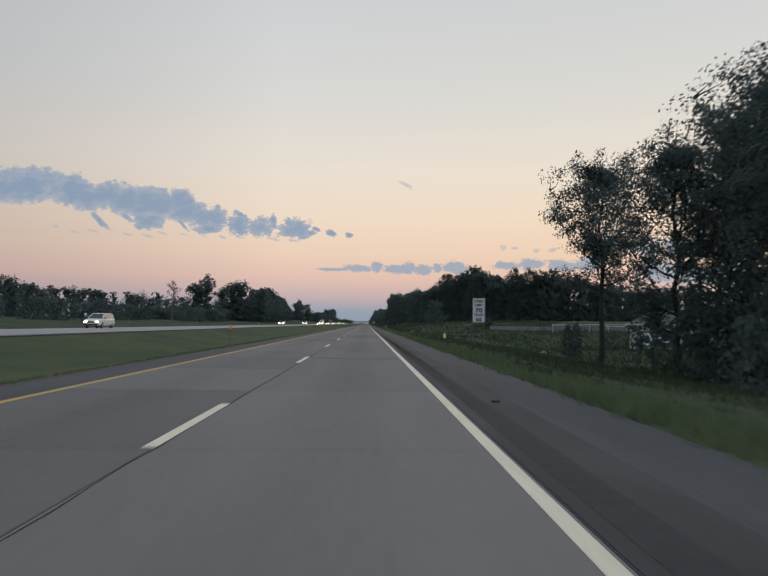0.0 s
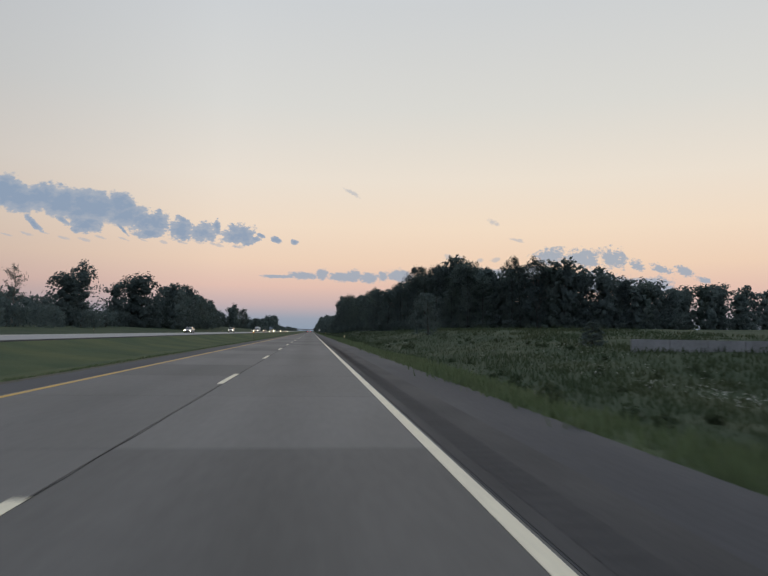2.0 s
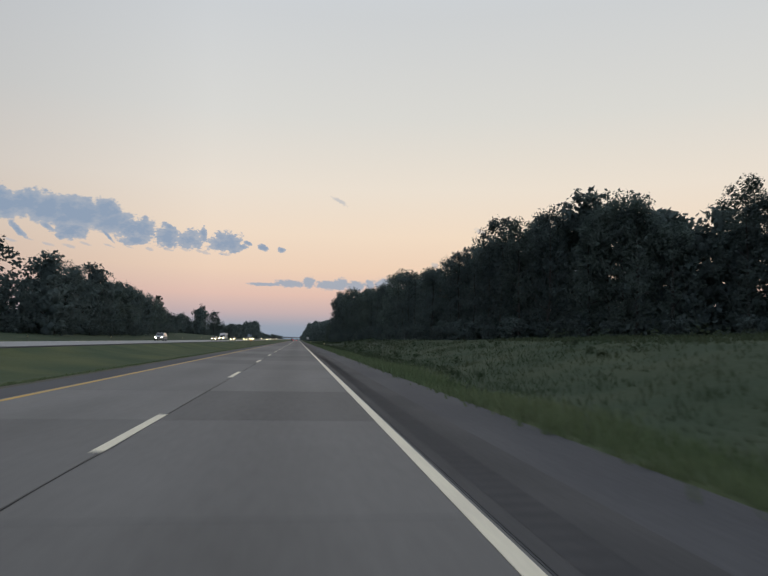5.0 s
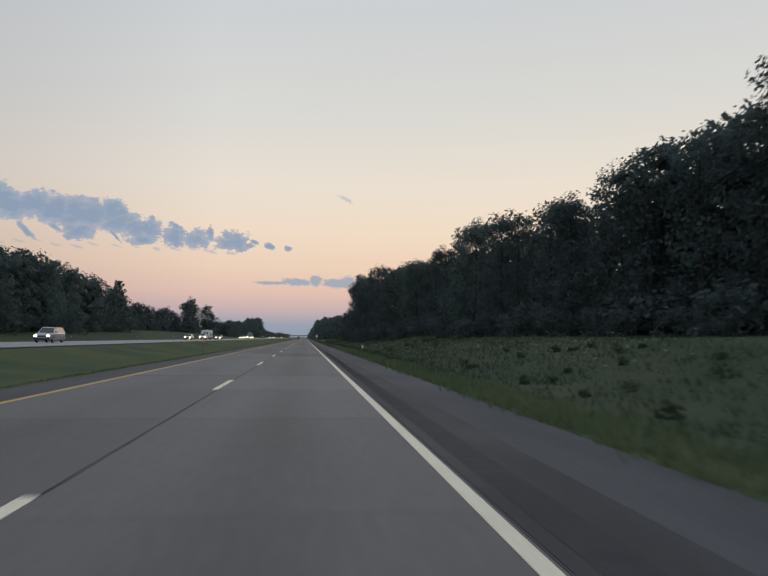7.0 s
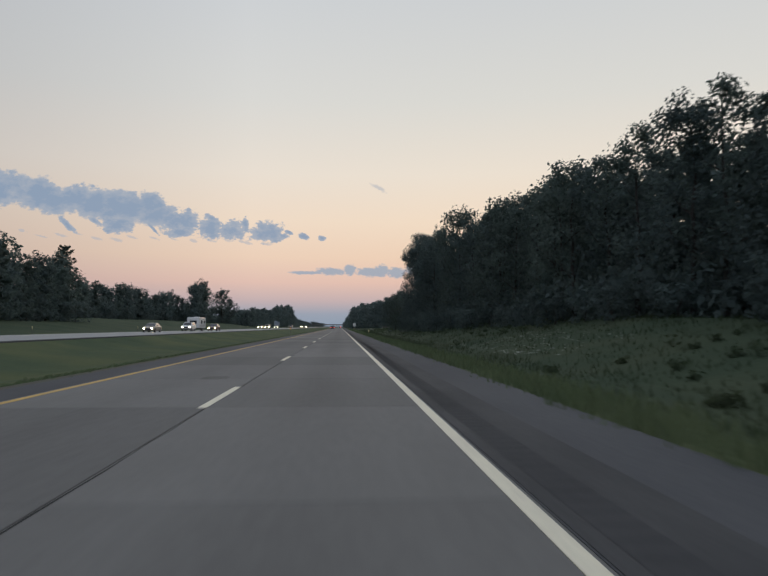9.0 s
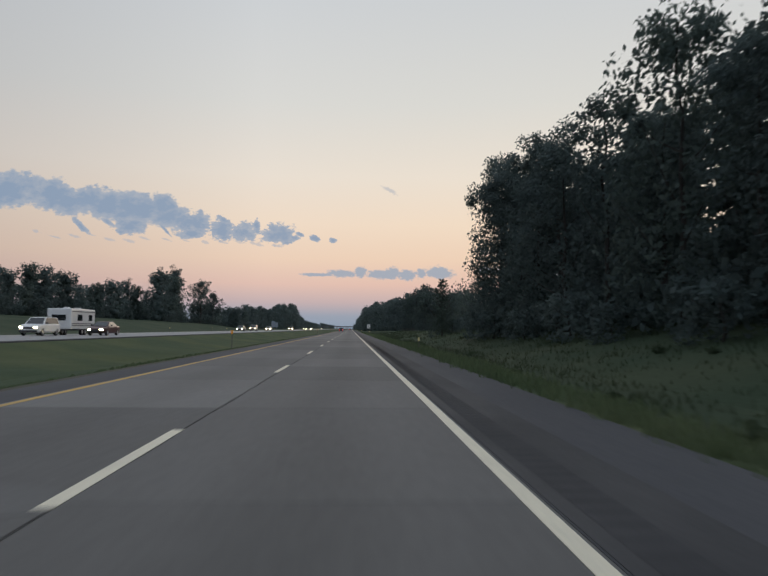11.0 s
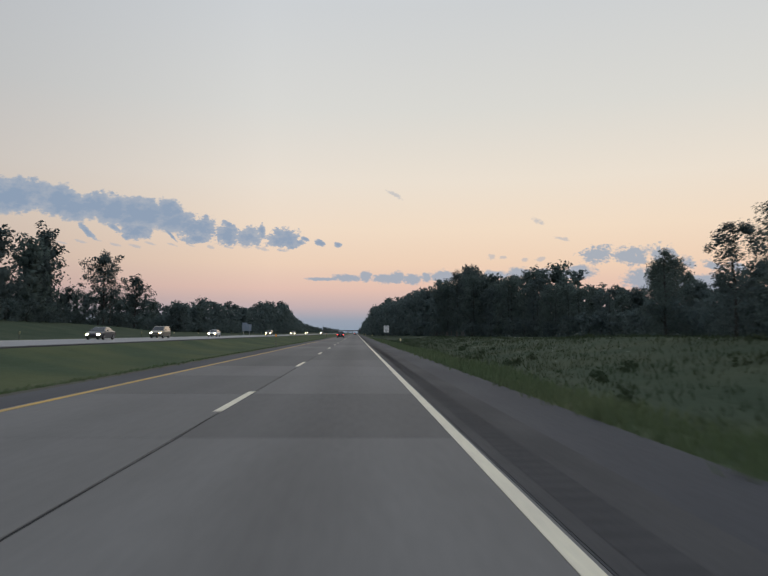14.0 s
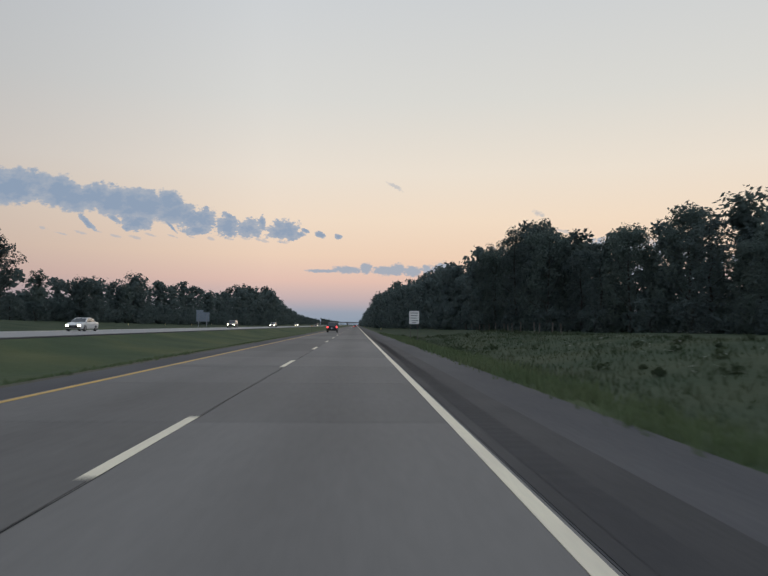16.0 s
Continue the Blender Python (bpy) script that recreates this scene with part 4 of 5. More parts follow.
verge = np.concatenate([blades(1, 8000, 3.86, 6.4, -15, 330, 0.31, 0.03), blades(2, 6500, 3.86, 6.4, 330, 640, 0.31, 0.032)])
tagged(new("verge_grass", quads_mesh("verge_grass", verge, grass_mat)), "bright green grass along the shoulder edge", "grass", kind="stuff")
tall_grass = np.concatenate([blades(3, 12000, 5.6, 20, -15, 330, 0.24, 0.026, None, 4, 0.34), blades(4, 10000, 5.6, 24, 330, 640, 0.25, 0.028, None, 4, 0.32),
                             blades(9, 4000, 20, 45, 80, 240, 0.34, 0.06, -0.3, 4, 0.4), blades(10, 5000, 10, 46, 28, 112, 0.3, 0.05, None, 4, 0.4)])
tagged(new("tall_grass", quads_mesh("tall_grass", tall_grass, weed_mat)), "tall rough grass and weeds on the bank", "grass", kind="stuff")
median = np.concatenate([blades(5, 6000, -9.4, -7.5, -5, 330, 0.11, 0.045, None, 3, 0.2), blades(6, 5000, -9.4, -7.5, 330, 640, 0.11, 0.045, None, 3, 0.2)])
tagged(new("median_grass", quads_mesh("median_grass", median, grass_mat)), "mown green grass in the central reservation", "grass", kind="stuff")


def weed_clumps(seed, count, x0, x1, y0, y1, size):
    r = np.random.default_rng(seed)
    c, s = [], []
    for _ in range(count):
        x, y = x0 + (x1 - x0) * r.random(), y0 + (y1 - y0) * r.random()
        if noise.noise(Vector((x * 0.15, y * 0.06, 4.2))) < 0.0:
            continue
        k = size * (0.5 + r.random())
        c.append((x, y, ground_height(x, y) + k * 0.4))
        s.append(k)
    return leaf_cloud(r, np.array(c), np.array(s), len(c) * 46, 0.17)


weeds = np.concatenate([weed_clumps(41, 300, 5.5, 20, 0, 330, 0.36), weed_clumps(42, 240, 5.5, 24, 330, 640, 0.36), weed_clumps(43, 160, 14, 40, 60, 220, 0.8)])
tagged(new("weed_clumps", quads_mesh("weed_clumps", weeds, weed_mat)), "clumps of dark leafy weeds in the grass", "weeds", kind="stuff")


def umbels(seed, count, spans):
    """White flower heads on thin stalks."""
    r = np.random.default_rng(seed)
    flat = []
    for _ in range(count):
        x0, x1, y0, y1 = spans[int(r.integers(0, len(spans)))]
        x, y = x0 + (x1 - x0) * r.random(), y0 + (y1 - y0) * r.random()
        z, k = ground_height(x, y) + 0.45 + 0.25 * r.random(), 0.013 + 0.015 * r.random()
        for _ in range(4):
            p = np.array([x, y, z]) + r.normal(size=3) * np.array([0.05, 0.05, 0.012])
            a = r.random() * 6.28
            u, w = np.array([math.cos(a), math.sin(a), 0.25]) * k, np.array([-math.sin(a), math.cos(a), 0.2]) * k
            flat.append([p - u, p - w, p + u, p + w])
    return np.array(flat)


flowers = umbels(51, 1700, [(9, 17, 128, 175), (12, 20, 250, 300), (11, 19, 262, 285), (11, 15, 64, 90), (10, 20, 500, 560), (12, 22, 520, 600), (8, 14, 330, 350), (10, 18, 90, 125)])
tagged(new("wild_flowers", quads_mesh("wild_flowers", flowers, petal)), "scattered white wild flower heads over the grass", "flowers", kind="stuff")


# ---- road markings ----
def flat(name, x0, x1, y0, y1, z, mat, label, category):
    bm = boxed(x0, x1, y0, y1, z - 0.02, z)
    me = bpy.data.meshes.new(name)
    bm.to_mesh(me)
    bm.free()
    me.materials.append(mat)
    return tagged(new(name, me), label, category, kind="structure")


flat("edge_line", EDGE - 0.075, EDGE + 0.075, NEAR0, FAR1, 0.005, white_paint, "solid white edge line on the concrete", "road marking")
flat("yellow_line", YELLOW - 0.075, YELLOW + 0.075, NEAR0, FAR1, 0.005, yellow_paint, "solid yellow line beside the median", "road marking")
flat("opposite_line", -30.9, -30.75, NEAR0, FAR1, 0.425, white_paint, "solid white edge line of the oncoming road", "road marking")
dash_me = bpy.data.meshes.new("lane_dash")
dash_bm = boxed(-0.075, 0.075, -3.81, 0.0, -0.02, 0.005)
dash_bm.to_mesh(dash_me)
dash_bm.free()
dash_me.materials.append(white_paint)
for k in range(-3, 100):
    d = new("lane_dash", dash_me)
    d.location = (-2.27, 11.0 + 15.24 * k, 0)
    tagged(d, "white painted lane dash, slightly worn", "road marking", "lane dashes", "structure")
# sealed crack along the middle joint, uneven in width
rng = np.random.default_rng(8)
cv, cf = [], []
for i, y in enumerate(np.arange(NEAR0, 700, 0.8)):
    w, c = 0.004 + 0.009 * rng.random(), -2.19 + 0.02 * noise.noise(Vector((0, y * 0.35, 0))) + 0.008 * rng.normal()
    cv += [(c - w, y, 0.002), (c + w, y, 0.002)]
    if i:
        cf.append((2 * i - 2, 2 * i - 1, 2 * i + 1, 2 * i))
tagged(new("joint_sealant", mesh_of("joint_sealant", cv, cf, joint)), "dark tar sealant along the centre joint", "road joint", kind="structure")
cv, cf = [], []
for i, y in enumerate(np.arange(35.0, 60.0, 0.7)):
    w, c = 0.012 + 0.02 * rng.random(), -4.85 + 0.059 * (y - 35.0) + 0.08 * noise.noise(Vector((3.0, y * 0.4, 0)))
    cv += [(c - w, y, 0.002), (c + w, y, 0.002)]
    if i:
        cf.append((2 * i - 2, 2 * i - 1, 2 * i + 1, 2 * i))
tagged(new("crack_sealant", mesh_of("crack_sealant", cv, cf, joint)), "dark sealed crack wandering along the passing lane", "road crack", kind="structure")
# grooves without depth: flat quads, their shade painted by the material
y = np.arange(-10, 640, 0.32)
groove = np.stack([np.stack([np.full_like(y, a), y + b, np.full_like(y, -0.001)], 1) for a, b in ((1.72, 0), (2.1, 0), (2.1, 0.16), (1.72, 0.16))], 1)
tagged(new("rumble_grooves", quads_mesh("rumble_grooves", groove, groove_mat)), "rows of rumble grooves as flat strips with painted shade", "rumble strip", kind="stuff")


# ---- signs, posts ----
def words(name, text, size, mat, parent, x, y, z, wide=None, label=""):
    """Lettering as a thin mesh facing the traffic."""
    c = bpy.data.curves.new(name, "FONT")
    c.body, c.size, c.align_x, c.extrude = text, size, "CENTER", 0.002
    c.offset = size * 0.03
    o = bpy.data.objects.new(name, c)
    scene.collection.objects.link(o)
    me = bpy.data.meshes.new_from_object(o.evaluated_get(bpy.context.evaluated_depsgraph_get()))
    bpy.data.objects.remove(o)
    bpy.data.curves.remove(c)
    me.materials.clear()
    me.materials.append(mat)
    ob = new(name, me)
    ob.parent = parent
    s = wide / max(1e-3, max(v.co.x for v in me.vertices) - min(v.co.x for v in me.vertices)) if wide else 1.0
    ob.matrix_basis = pose(x, y, z, 90) @ Matrix.Diagonal((s, 1, 1, 1))
    return tagged(ob, label)


def speed_sign():
    x0, x1, y, z0, z1 = 9.98, 11.16, 62.0, 1.56, 3.82
    root = new("speed_limit_sign")
    g = ground_height(10.5, y)
    part("panel", boxed(x0, x1, y, y + 0.02, z0, z1, bevel=0.008), sign_white, root, "white reflective sign panel")
    part("border", frame_bars(x0 + 0.03, x1 - 0.03, y - 0.004, z0 + 0.03, z1 - 0.03, 0.022), sign_black, root, "thin black border")
    cx = (x0 + x1) / 2
    for text, size, z, w in (("SPEED", 0.32, 3.44, 0.86), ("LIMIT", 0.32, 3.08, 0.76), ("70", 0.56, 2.5, 0.66), ("TRUCKS", 0.3, 2.16, 0.88), ("65", 0.46, 1.68, 0.54)):
        words("lettering", text, size, sign_black, root, cx, y - 0.003, z, w)
    for x in (x0 + 0.12, x1 - 0.12):
        part("post", boxed(x - 0.04, x + 0.04, y + 0.022, y + 0.09, g - 0.5, z1 - 0.2, bevel=0.006), rusty, root)
    return tagged(root, "white speed limit sign on two steel posts in grass", "road sign")


def frame_bars(x0, x1, y, z0, z1, w):
    bm = bmesh.new()
    box(bm, x0, x1, y, y + 0.006, z0, z0 + w), box(bm, x0, x1, y, y + 0.006, z1 - w, z1)
    box(bm, x0, x0 + w, y, y + 0.006, z0 + w, z1 - w), box(bm, x1 - w, x1, y, y + 0.006, z0 + w, z1 - w)
    return bm


speed_sign()


def notice_sign():
    x0, x1, y, z0, z1 = 5.95, 7.05, 608.0, 1.5, 2.95
    root = new("road_sign")
    g = ground_height(6.5, y)
    part("panel", boxed(x0, x1, y, y + 0.02, z0, z1, bevel=0.008), sign_white, root, "white reflective sign panel")
    for z, a, b in ((2.68, 0.12, 0.95), (2.4, 0.2, 0.9), (2.12, 0.12, 0.8), (1.84, 0.25, 0.98), (1.62, 0.3, 0.75)):
        part("text_bar", boxed(x0 + a, x0 + b, y - 0.004, y + 0.002, z, z + 0.08), sign_grey, root)
    for x in (x0 + 0.15, x1 - 0.15):
        part("post", boxed(x - 0.04, x + 0.04, y + 0.022, y + 0.09, g - 0.5, z1 - 0.1, bevel=0.006), rusty, root)
    return tagged(root, "white rectangular road sign with unreadable black lines", "road sign")


notice_sign()


def guide_sign_back():
    root = new("guide_sign")
    x0, x1, y = -39.4, -36.2, 700.0
    g = ground_height(-38, y)
    part("panel", boxed(x0, x1, y, y + 0.06, 1.85, 4.1, bevel=0.01), sign_back, root, "bare grey back of the sign panel")
    part("exit_tab", boxed(x0, x0 + 1.7, y, y + 0.06, 4.11, 4.7, bevel=0.01), sign_back, root)
    for z in (2.2, 2.9, 3.6):
        part("stringer", boxed(x0 + 0.1, x1 - 0.1, y - 0.06, y - 0.002, z, z + 0.08), steel, root)
    for x in (x0 + 0.6, x1 - 0.6):
        part("post", boxed(x - 0.09, x + 0.09, y - 0.24, y - 0.062, g - 0.5, 4.0, bevel=0.01), steel, root)
    return tagged(root, "grey back of a guide sign beside the oncoming road", "road sign")


guide_sign_back()


def delineator(x, y, mat, label, high=1.05, half=0.045):
    root = new("delineator_post")
    bm = bmesh.new()
    box(bm, -0.02, 0.02, 0.0, 0.008, -0.4, high)
    box(bm, -0.028, -0.02, 0.0, 0.025, -0.4, high), box(bm, 0.02, 0.028, 0.0, 0.025, -0.4, high)
    part("post", bm, rusty, root)
    part("reflector", boxed(-half, half, -0.02, -0.002, high - 0.26, high + 0.02, bevel=0.006), mat, root)
    root.matrix_basis = pose(x, y, ground_height(x, y))
    return tagged(root, label, "delineator", "roadside delineators")


right_post = delineator(4.92, 41.4, headlit_refl, "steel delineator post, reflector coloured yellow as if in headlights", 0.98, 0.07)
left_post = delineator(-8.62, 42.3, amber, "steel delineator post with an amber reflector", 1.38, 0.075)
for y in (166.2, 291.0, 415.7, 540.0, 664.5, 789.0, 913.5):
    copy_thing(right_post, pose(4.92, y, ground_height(4.92, y)))
    copy_thing(left_post, pose(-8.62, y + 0.8, ground_height(-8.62, y)))
white_post = delineator(-35.6, 60.0, headlit_refl, "short pale delineator beside the oncoming road", 0.85, 0.05)
for y in list(range(100, 540, 40)) + list(range(540, 760, 20)):
    copy_thing(white_post, pose(-35.6, y, ground_height(-35.6, y), 0, 0, 180 if y % 40 else 0))


# ---- low building, wall and rail in the yard ----
def yard_building():
    root = new("building")
    x0, x1, y0, y1, z0, z1 = 34.9, 56.0, 87.0, 96.0, -2.6, 1.55
    bm = bmesh.new()
    box(bm, x0, x1, y0, y0 + 0.25, z0, z1), box(bm, x0, x1, y1 - 0.25, y1, z0, z1)
    box(bm, x0, x0 + 0.25, y0 + 0.25, y1 - 0.25, z0, z1), box(bm, x1 - 0.25, x1, y0 + 0.25, y1 - 0.25, z0, z1)
    part("wall", bm, block_wall, root, "cream painted block wall")
    e, h = 0.5, 3.5
    ym = (y0 + y1) / 2
    v = [(x0 - e, y0 - e, z1), (x1 + e, y0 - e, z1), (x1 + e, y1 + e, z1), (x0 - e, y1 + e, z1), (x0 + 3.2, ym, h), (x1 - 3.2, ym, h),
         (x0 - e, y0 - e, z1 + 0.12), (x1 + e, y0 - e, z1 + 0.12), (x1 + e, y1 + e, z1 + 0.12), (x0 - e, y1 + e, z1 + 0.12)]
    f = [(0, 3, 2, 1), (0, 1, 7, 6), (1, 2, 8, 7), (2, 3, 9, 8), (3, 0, 6, 9), (6, 7, 5, 4), (7, 8, 5), (8, 9, 4, 5), (9, 6, 4)]
    mesh_part("roof", mesh_of("roof", v, f, shingle), root, "dark shingle hip roof")
    part("gutter", boxed(x0 - e - 0.1, x1 + e + 0.1, y0 - e - 0.12, y0 - e - 0.003, z1 - 0.03, z1 + 0.13, bevel=0.02), trim_white, root, "white gutter")
    b = part("banner", boxed(36.4, 41.6, y0 - 0.05, y0 - 0.003, -1.35, 0.72), banner_blue, root, "dark blue banner with a white round emblem")
    bm = bmesh.new()
    bmesh.ops.create_cone(bm, cap_ends=True, segments=28, radius1=0.86, radius2=0.86, depth=0.01, matrix=pose(37.4, y0 - 0.058, -0.28, 90))
    part("emblem", bm, sign_white, b)
    bm = bmesh.new()
    bmesh.ops.create_cone(bm, cap_ends=True, segments=20, radius1=0.5, radius2=0.42, depth=0.01, matrix=pose(37.5, y0 - 0.07, -0.34, 90) @ Matrix.Diagonal((0.8, 1.1, 1, 1)))
    part("emblem_shape", bm, banner_blue, b)
    for z, a, c in ((0.2, 38.5, 41.3), (-0.25, 38.6, 40.8), (-0.72, 39.0, 41.1)):
        part("text_bar", boxed(a, c, y0 - 0.06, y0 - 0.048, z, z + 0.24), sign_white, b)
    part("green_band", boxed(36.42, 41.58, y0 - 0.058, y0 - 0.049, -1.34, -1.12), banner_green, b)
    part("meter_box", boxed(35.5, 35.9, y0 - 0.16, y0 - 0.003, -0.1, 0.4, bevel=0.02), steel, root, "grey meter box")
    lamp = part("wall_lamp", boxed(35.42, 35.78, y0 - 0.22, y0 - 0.003, 1.08, 1.36, bevel=0.03), plastic, root)
    part("lens", boxed(35.46, 35.74, y0 - 0.25, y0 - 0.221, 1.06, 1.3, bevel=0.01), lamp_glow, lamp, "glowing yellow lamp lens")
    root.matrix_basis = Matrix.Translation((x0, y0, 0)) @ pose(0, 0, 0, 0, 0, -28) @ Matrix.Diagonal((0.84, 1, 1, 1)) @ Matrix.Translation((-x0, -y0, 0))
    return tagged(root, "low cream block building with dark hip roof", "building")


yard_building()


def yard_wall():
    root = new("yard_wall")
    for k in range(11):
        x = 19.9 + k * 2.55
        g = min(ground_height(x, 106.0), ground_height(x + 2.5, 106.0))
        part("panel", boxed(x, x + 2.5, 106.0, 106.16, g - 0.3, 1.15, bevel=0.01), wall_concrete, root)
    return tagged(root, "low grey panel wall at the yard edge", "wall")


def pipe_rail():
    root = new("pipe_rail")
    for z in (1.55, 1.32):
        v, f = tube([Vector((29.5 + 3.0 * i, 104.4, z)) for i in range(6)], [0.035] * 6, 8)
        mesh_part("rail", mesh_of("rail", v, f, trim_white), root)
    for i in range(6):
        x = 29.6 + 2.95 * i
        v, f = tube([Vector((x, 104.45, ground_height(x, 104.4) - 0.3)), Vector((x, 104.45, 1.62))], [0.04, 0.04], 8)
        mesh_part("post", mesh_of("post", v, f, trim_white), root)
    return tagged(root, "white painted pipe rail beside the yard wall", "railing")


yard_wall(), pipe_rail()
pole_root = new("pole")
v, f = tube([Vector((33.2, 105.2, 0.2)), Vector((33.2, 105.2, 2.9))], [0.05, 0.04], 8)
mesh_part("shaft", mesh_of("shaft", v, f, steel), pole_root)
tagged(pole_root, "thin grey steel pole behind the rail", "pole")


def rock(x, y, size, seed):
    bm = bmesh.new()
    bmesh.ops.create_icosphere(bm, subdivisions=3, radius=size)
    for q in bm.verts:
        q.co *= 1 + 0.35 * noise.noise(q.co * (1.6 / size) + Vector((seed, 0, 0)))
        q.co.z *= 0.6
    me = bpy.data.meshes.new("rock")
    bm.to_mesh(me)
    bm.free()
    me.materials.append(stone)
    ob = new("rock", me)
    ob.location = (x, y, ground_height(x, y) + size * 0.25)
    return tagged(ob, "pale rough boulder lying in the grass", "rock")


rock(19.4, 72.2, 0.42, 3.0)


# ---- vehicles ----
def loft(sections):
    verts, faces = [], []
    for y, zl, zt, hw in sections:
        a = min(0.14, (zt - zl) * 0.3)
        verts += [(-hw * 0.9, y, zl), (hw * 0.9, y, zl), (hw, y, zl + a), (hw, y, zt - a), (hw * 0.92, y, zt), (-hw * 0.92, y, zt), (-hw, y, zt - a), (-hw, y, zl + a)]
    n = len(sections)
    for i in range(n - 1):
        for k in range(8):
            faces.append((i * 8 + k, (i + 1) * 8 + k, (i + 1) * 8 + (k + 1) % 8, i * 8 + (k + 1) % 8))
    faces.append(tuple(range(8)))
    faces.append(tuple(reversed(range((n - 1) * 8, n * 8))))
    return verts, faces


CAR_SHAPES = {  # body sections (y, low, top, half width); cabin: bottom rear, bottom front, top rear, top front, belt, roof, half widths
    "sedan": (((-2.36, 0.42, 0.82, 0.72), (-2.22, 0.26, 0.98, 0.86), (-1.2, 0.22, 1.0, 0.91), (0.8, 0.22, 0.96, 0.91), (1.8, 0.24, 0.86, 0.88), (2.25, 0.3, 0.74, 0.8), (2.36, 0.4, 0.62, 0.7)),
              (-1.75, 1.05, -1.0, 0.25, 0.95, 1.45, 0.82, 0.62), 0.32, (-1.4, 1.42)),
    "suv": (((-2.36, 0.5, 1.02, 0.8), (-2.28, 0.34, 1.12, 0.91), (-1.2, 0.3, 1.14, 0.95), (0.9, 0.3, 1.12, 0.95), (1.9, 0.32, 1.04, 0.92), (2.28, 0.38, 0.92, 0.86), (2.38, 0.5, 0.8, 0.76)),
            (-2.2, 1.2, -2.0, 0.45, 1.1, 1.76, 0.88, 0.72), 0.37, (-1.42, 1.45)),
}


def vehicle(kind, paint, label, x, y, turn=0.0, lit_front=True, lit_rear=False, category="car", z=0.0, roof=None):
    root = new("car")
    sections, (br, bf, tr, tf, zb, zr, wb, wt), wheel_r, axles = CAR_SHAPES[kind]
    v, f = loft(sections)
    mesh_part("body", mesh_of("body", v, f, paint), root)
    c = [(-wb, br, zb), (wb, br, zb), (wb, bf, zb), (-wb, bf, zb), (-wt, tr, zr - 0.04), (wt, tr, zr - 0.04), (wt, tf, zr - 0.04), (-wt, tf, zr - 0.04),
         (-wt * 0.85, tr + 0.12, zr), (wt * 0.85, tr + 0.12, zr), (wt * 0.85, tf - 0.15, zr), (-wt * 0.85, tf - 0.15, zr)]
    q = [(0, 1, 5, 4), (1, 2, 6, 5), (2, 3, 7, 6), (3, 0, 4, 7), (4, 5, 9, 8), (5, 6, 10, 9), (6, 7, 11, 10), (7, 4, 8, 11), (8, 9, 10, 11)]
    mesh_part("cabin", mesh_of("cabin", c, q, paint), root)

    def pane(name, corners, inset=0.1):
        p = [Vector(c[i]) for i in corners]
        mid = sum(p, Vector()) / 4
        nrm = (p[1] - p[0]).cross(p[3] - p[0]).normalized()
        if nrm.dot(mid - Vector((0, (br + bf) / 2, zb))) < 0:
            nrm = -nrm
        o = [a.lerp(mid, inset) + nrm * 0.012 for a in p]
        i = [a.lerp(mid, inset) - nrm * 0.01 for a in p]
        mesh_part(name, mesh_of(name, o + i, [(0, 1, 2, 3), (7, 6, 5, 4), (0, 4, 5, 1), (1, 5, 6, 2), (2, 6, 7, 3), (3, 7, 4, 0)], glass_dark), root)

    pane("rear_window", (0, 1, 5, 4)), pane("windshield", (2, 3, 7, 6)), pane("side_window", (1, 2, 6, 5)), pane("side_window", (3, 0, 4, 7))
    front, rear = sections[-1][0], sections[0][0]
    zh = sections[-2][2] - 0.12
    wf, wr = sections[-2][3], sections[1][3]
    for s in (-1, 1):
        part("headlight", boxed(s * (wf - 0.34), s * (wf - 0.05), front - 0.14, front + 0.015, zh - 0.1, zh + 0.06, bevel=0.02), headlight_mat if lit_front else sign_white, root)
        part("taillight", boxed(s * (wr - 0.26), s * (wr - 0.02), rear - 0.015, rear + 0.16, sections[0][2] - 0.22, sections[0][2] + 0.02, bevel=0.02), taillight_mat if lit_rear else PAINTS["maroon"], root)
        part("mirror", boxed(s * 0.93, s * 1.08, bf - 0.55, bf - 0.42, zb + 0.02, zb + 0.18, bevel=0.03), plastic, root)
        for ya in axles:
            bm = bmesh.new()
            bmesh.ops.create_cone(bm, cap_ends=True, segments=20, radius1=wheel_r, radius2=wheel_r, depth=0.22)
            bmesh.ops.bevel(bm, geom=[e for e in bm.edges if abs(e.verts[0].co.z - e.verts[1].co.z) < 1e-4], offset=0.035, segments=2, affect="EDGES")
            w = part("wheel", bm, rubber, root)
            w.matrix_basis = pose(s * 0.83, ya, wheel_r, 0, 90, 0)
            bm = bmesh.new()
            bmesh.ops.create_cone(bm, cap_ends=True, segments=16, radius1=wheel_r * 0.62, radius2=wheel_r * 0.55, depth=0.24)
            part("rim", bm, rim_mat, w)
    part("bumper", boxed(-wf + 0.06, wf - 0.06, front - 0.1, front + 0.04, 0.36, 0.52, bevel=0.03), plastic, root)
    part("grille", boxed(-0.42, 0.42, front - 0.06, front + 0.02, zh - 0.16, zh + 0.02, bevel=0.02), plastic, root)
    part("bumper", boxed(-wr + 0.06, wr - 0.06, rear - 0.06, rear + 0.08, 0.4, 0.6, bevel=0.03), plastic, root)
    part("plate", boxed(-0.16, 0.16, rear - 0.03, rear - 0.005, 0.68, 0.83), plate_mat, root)
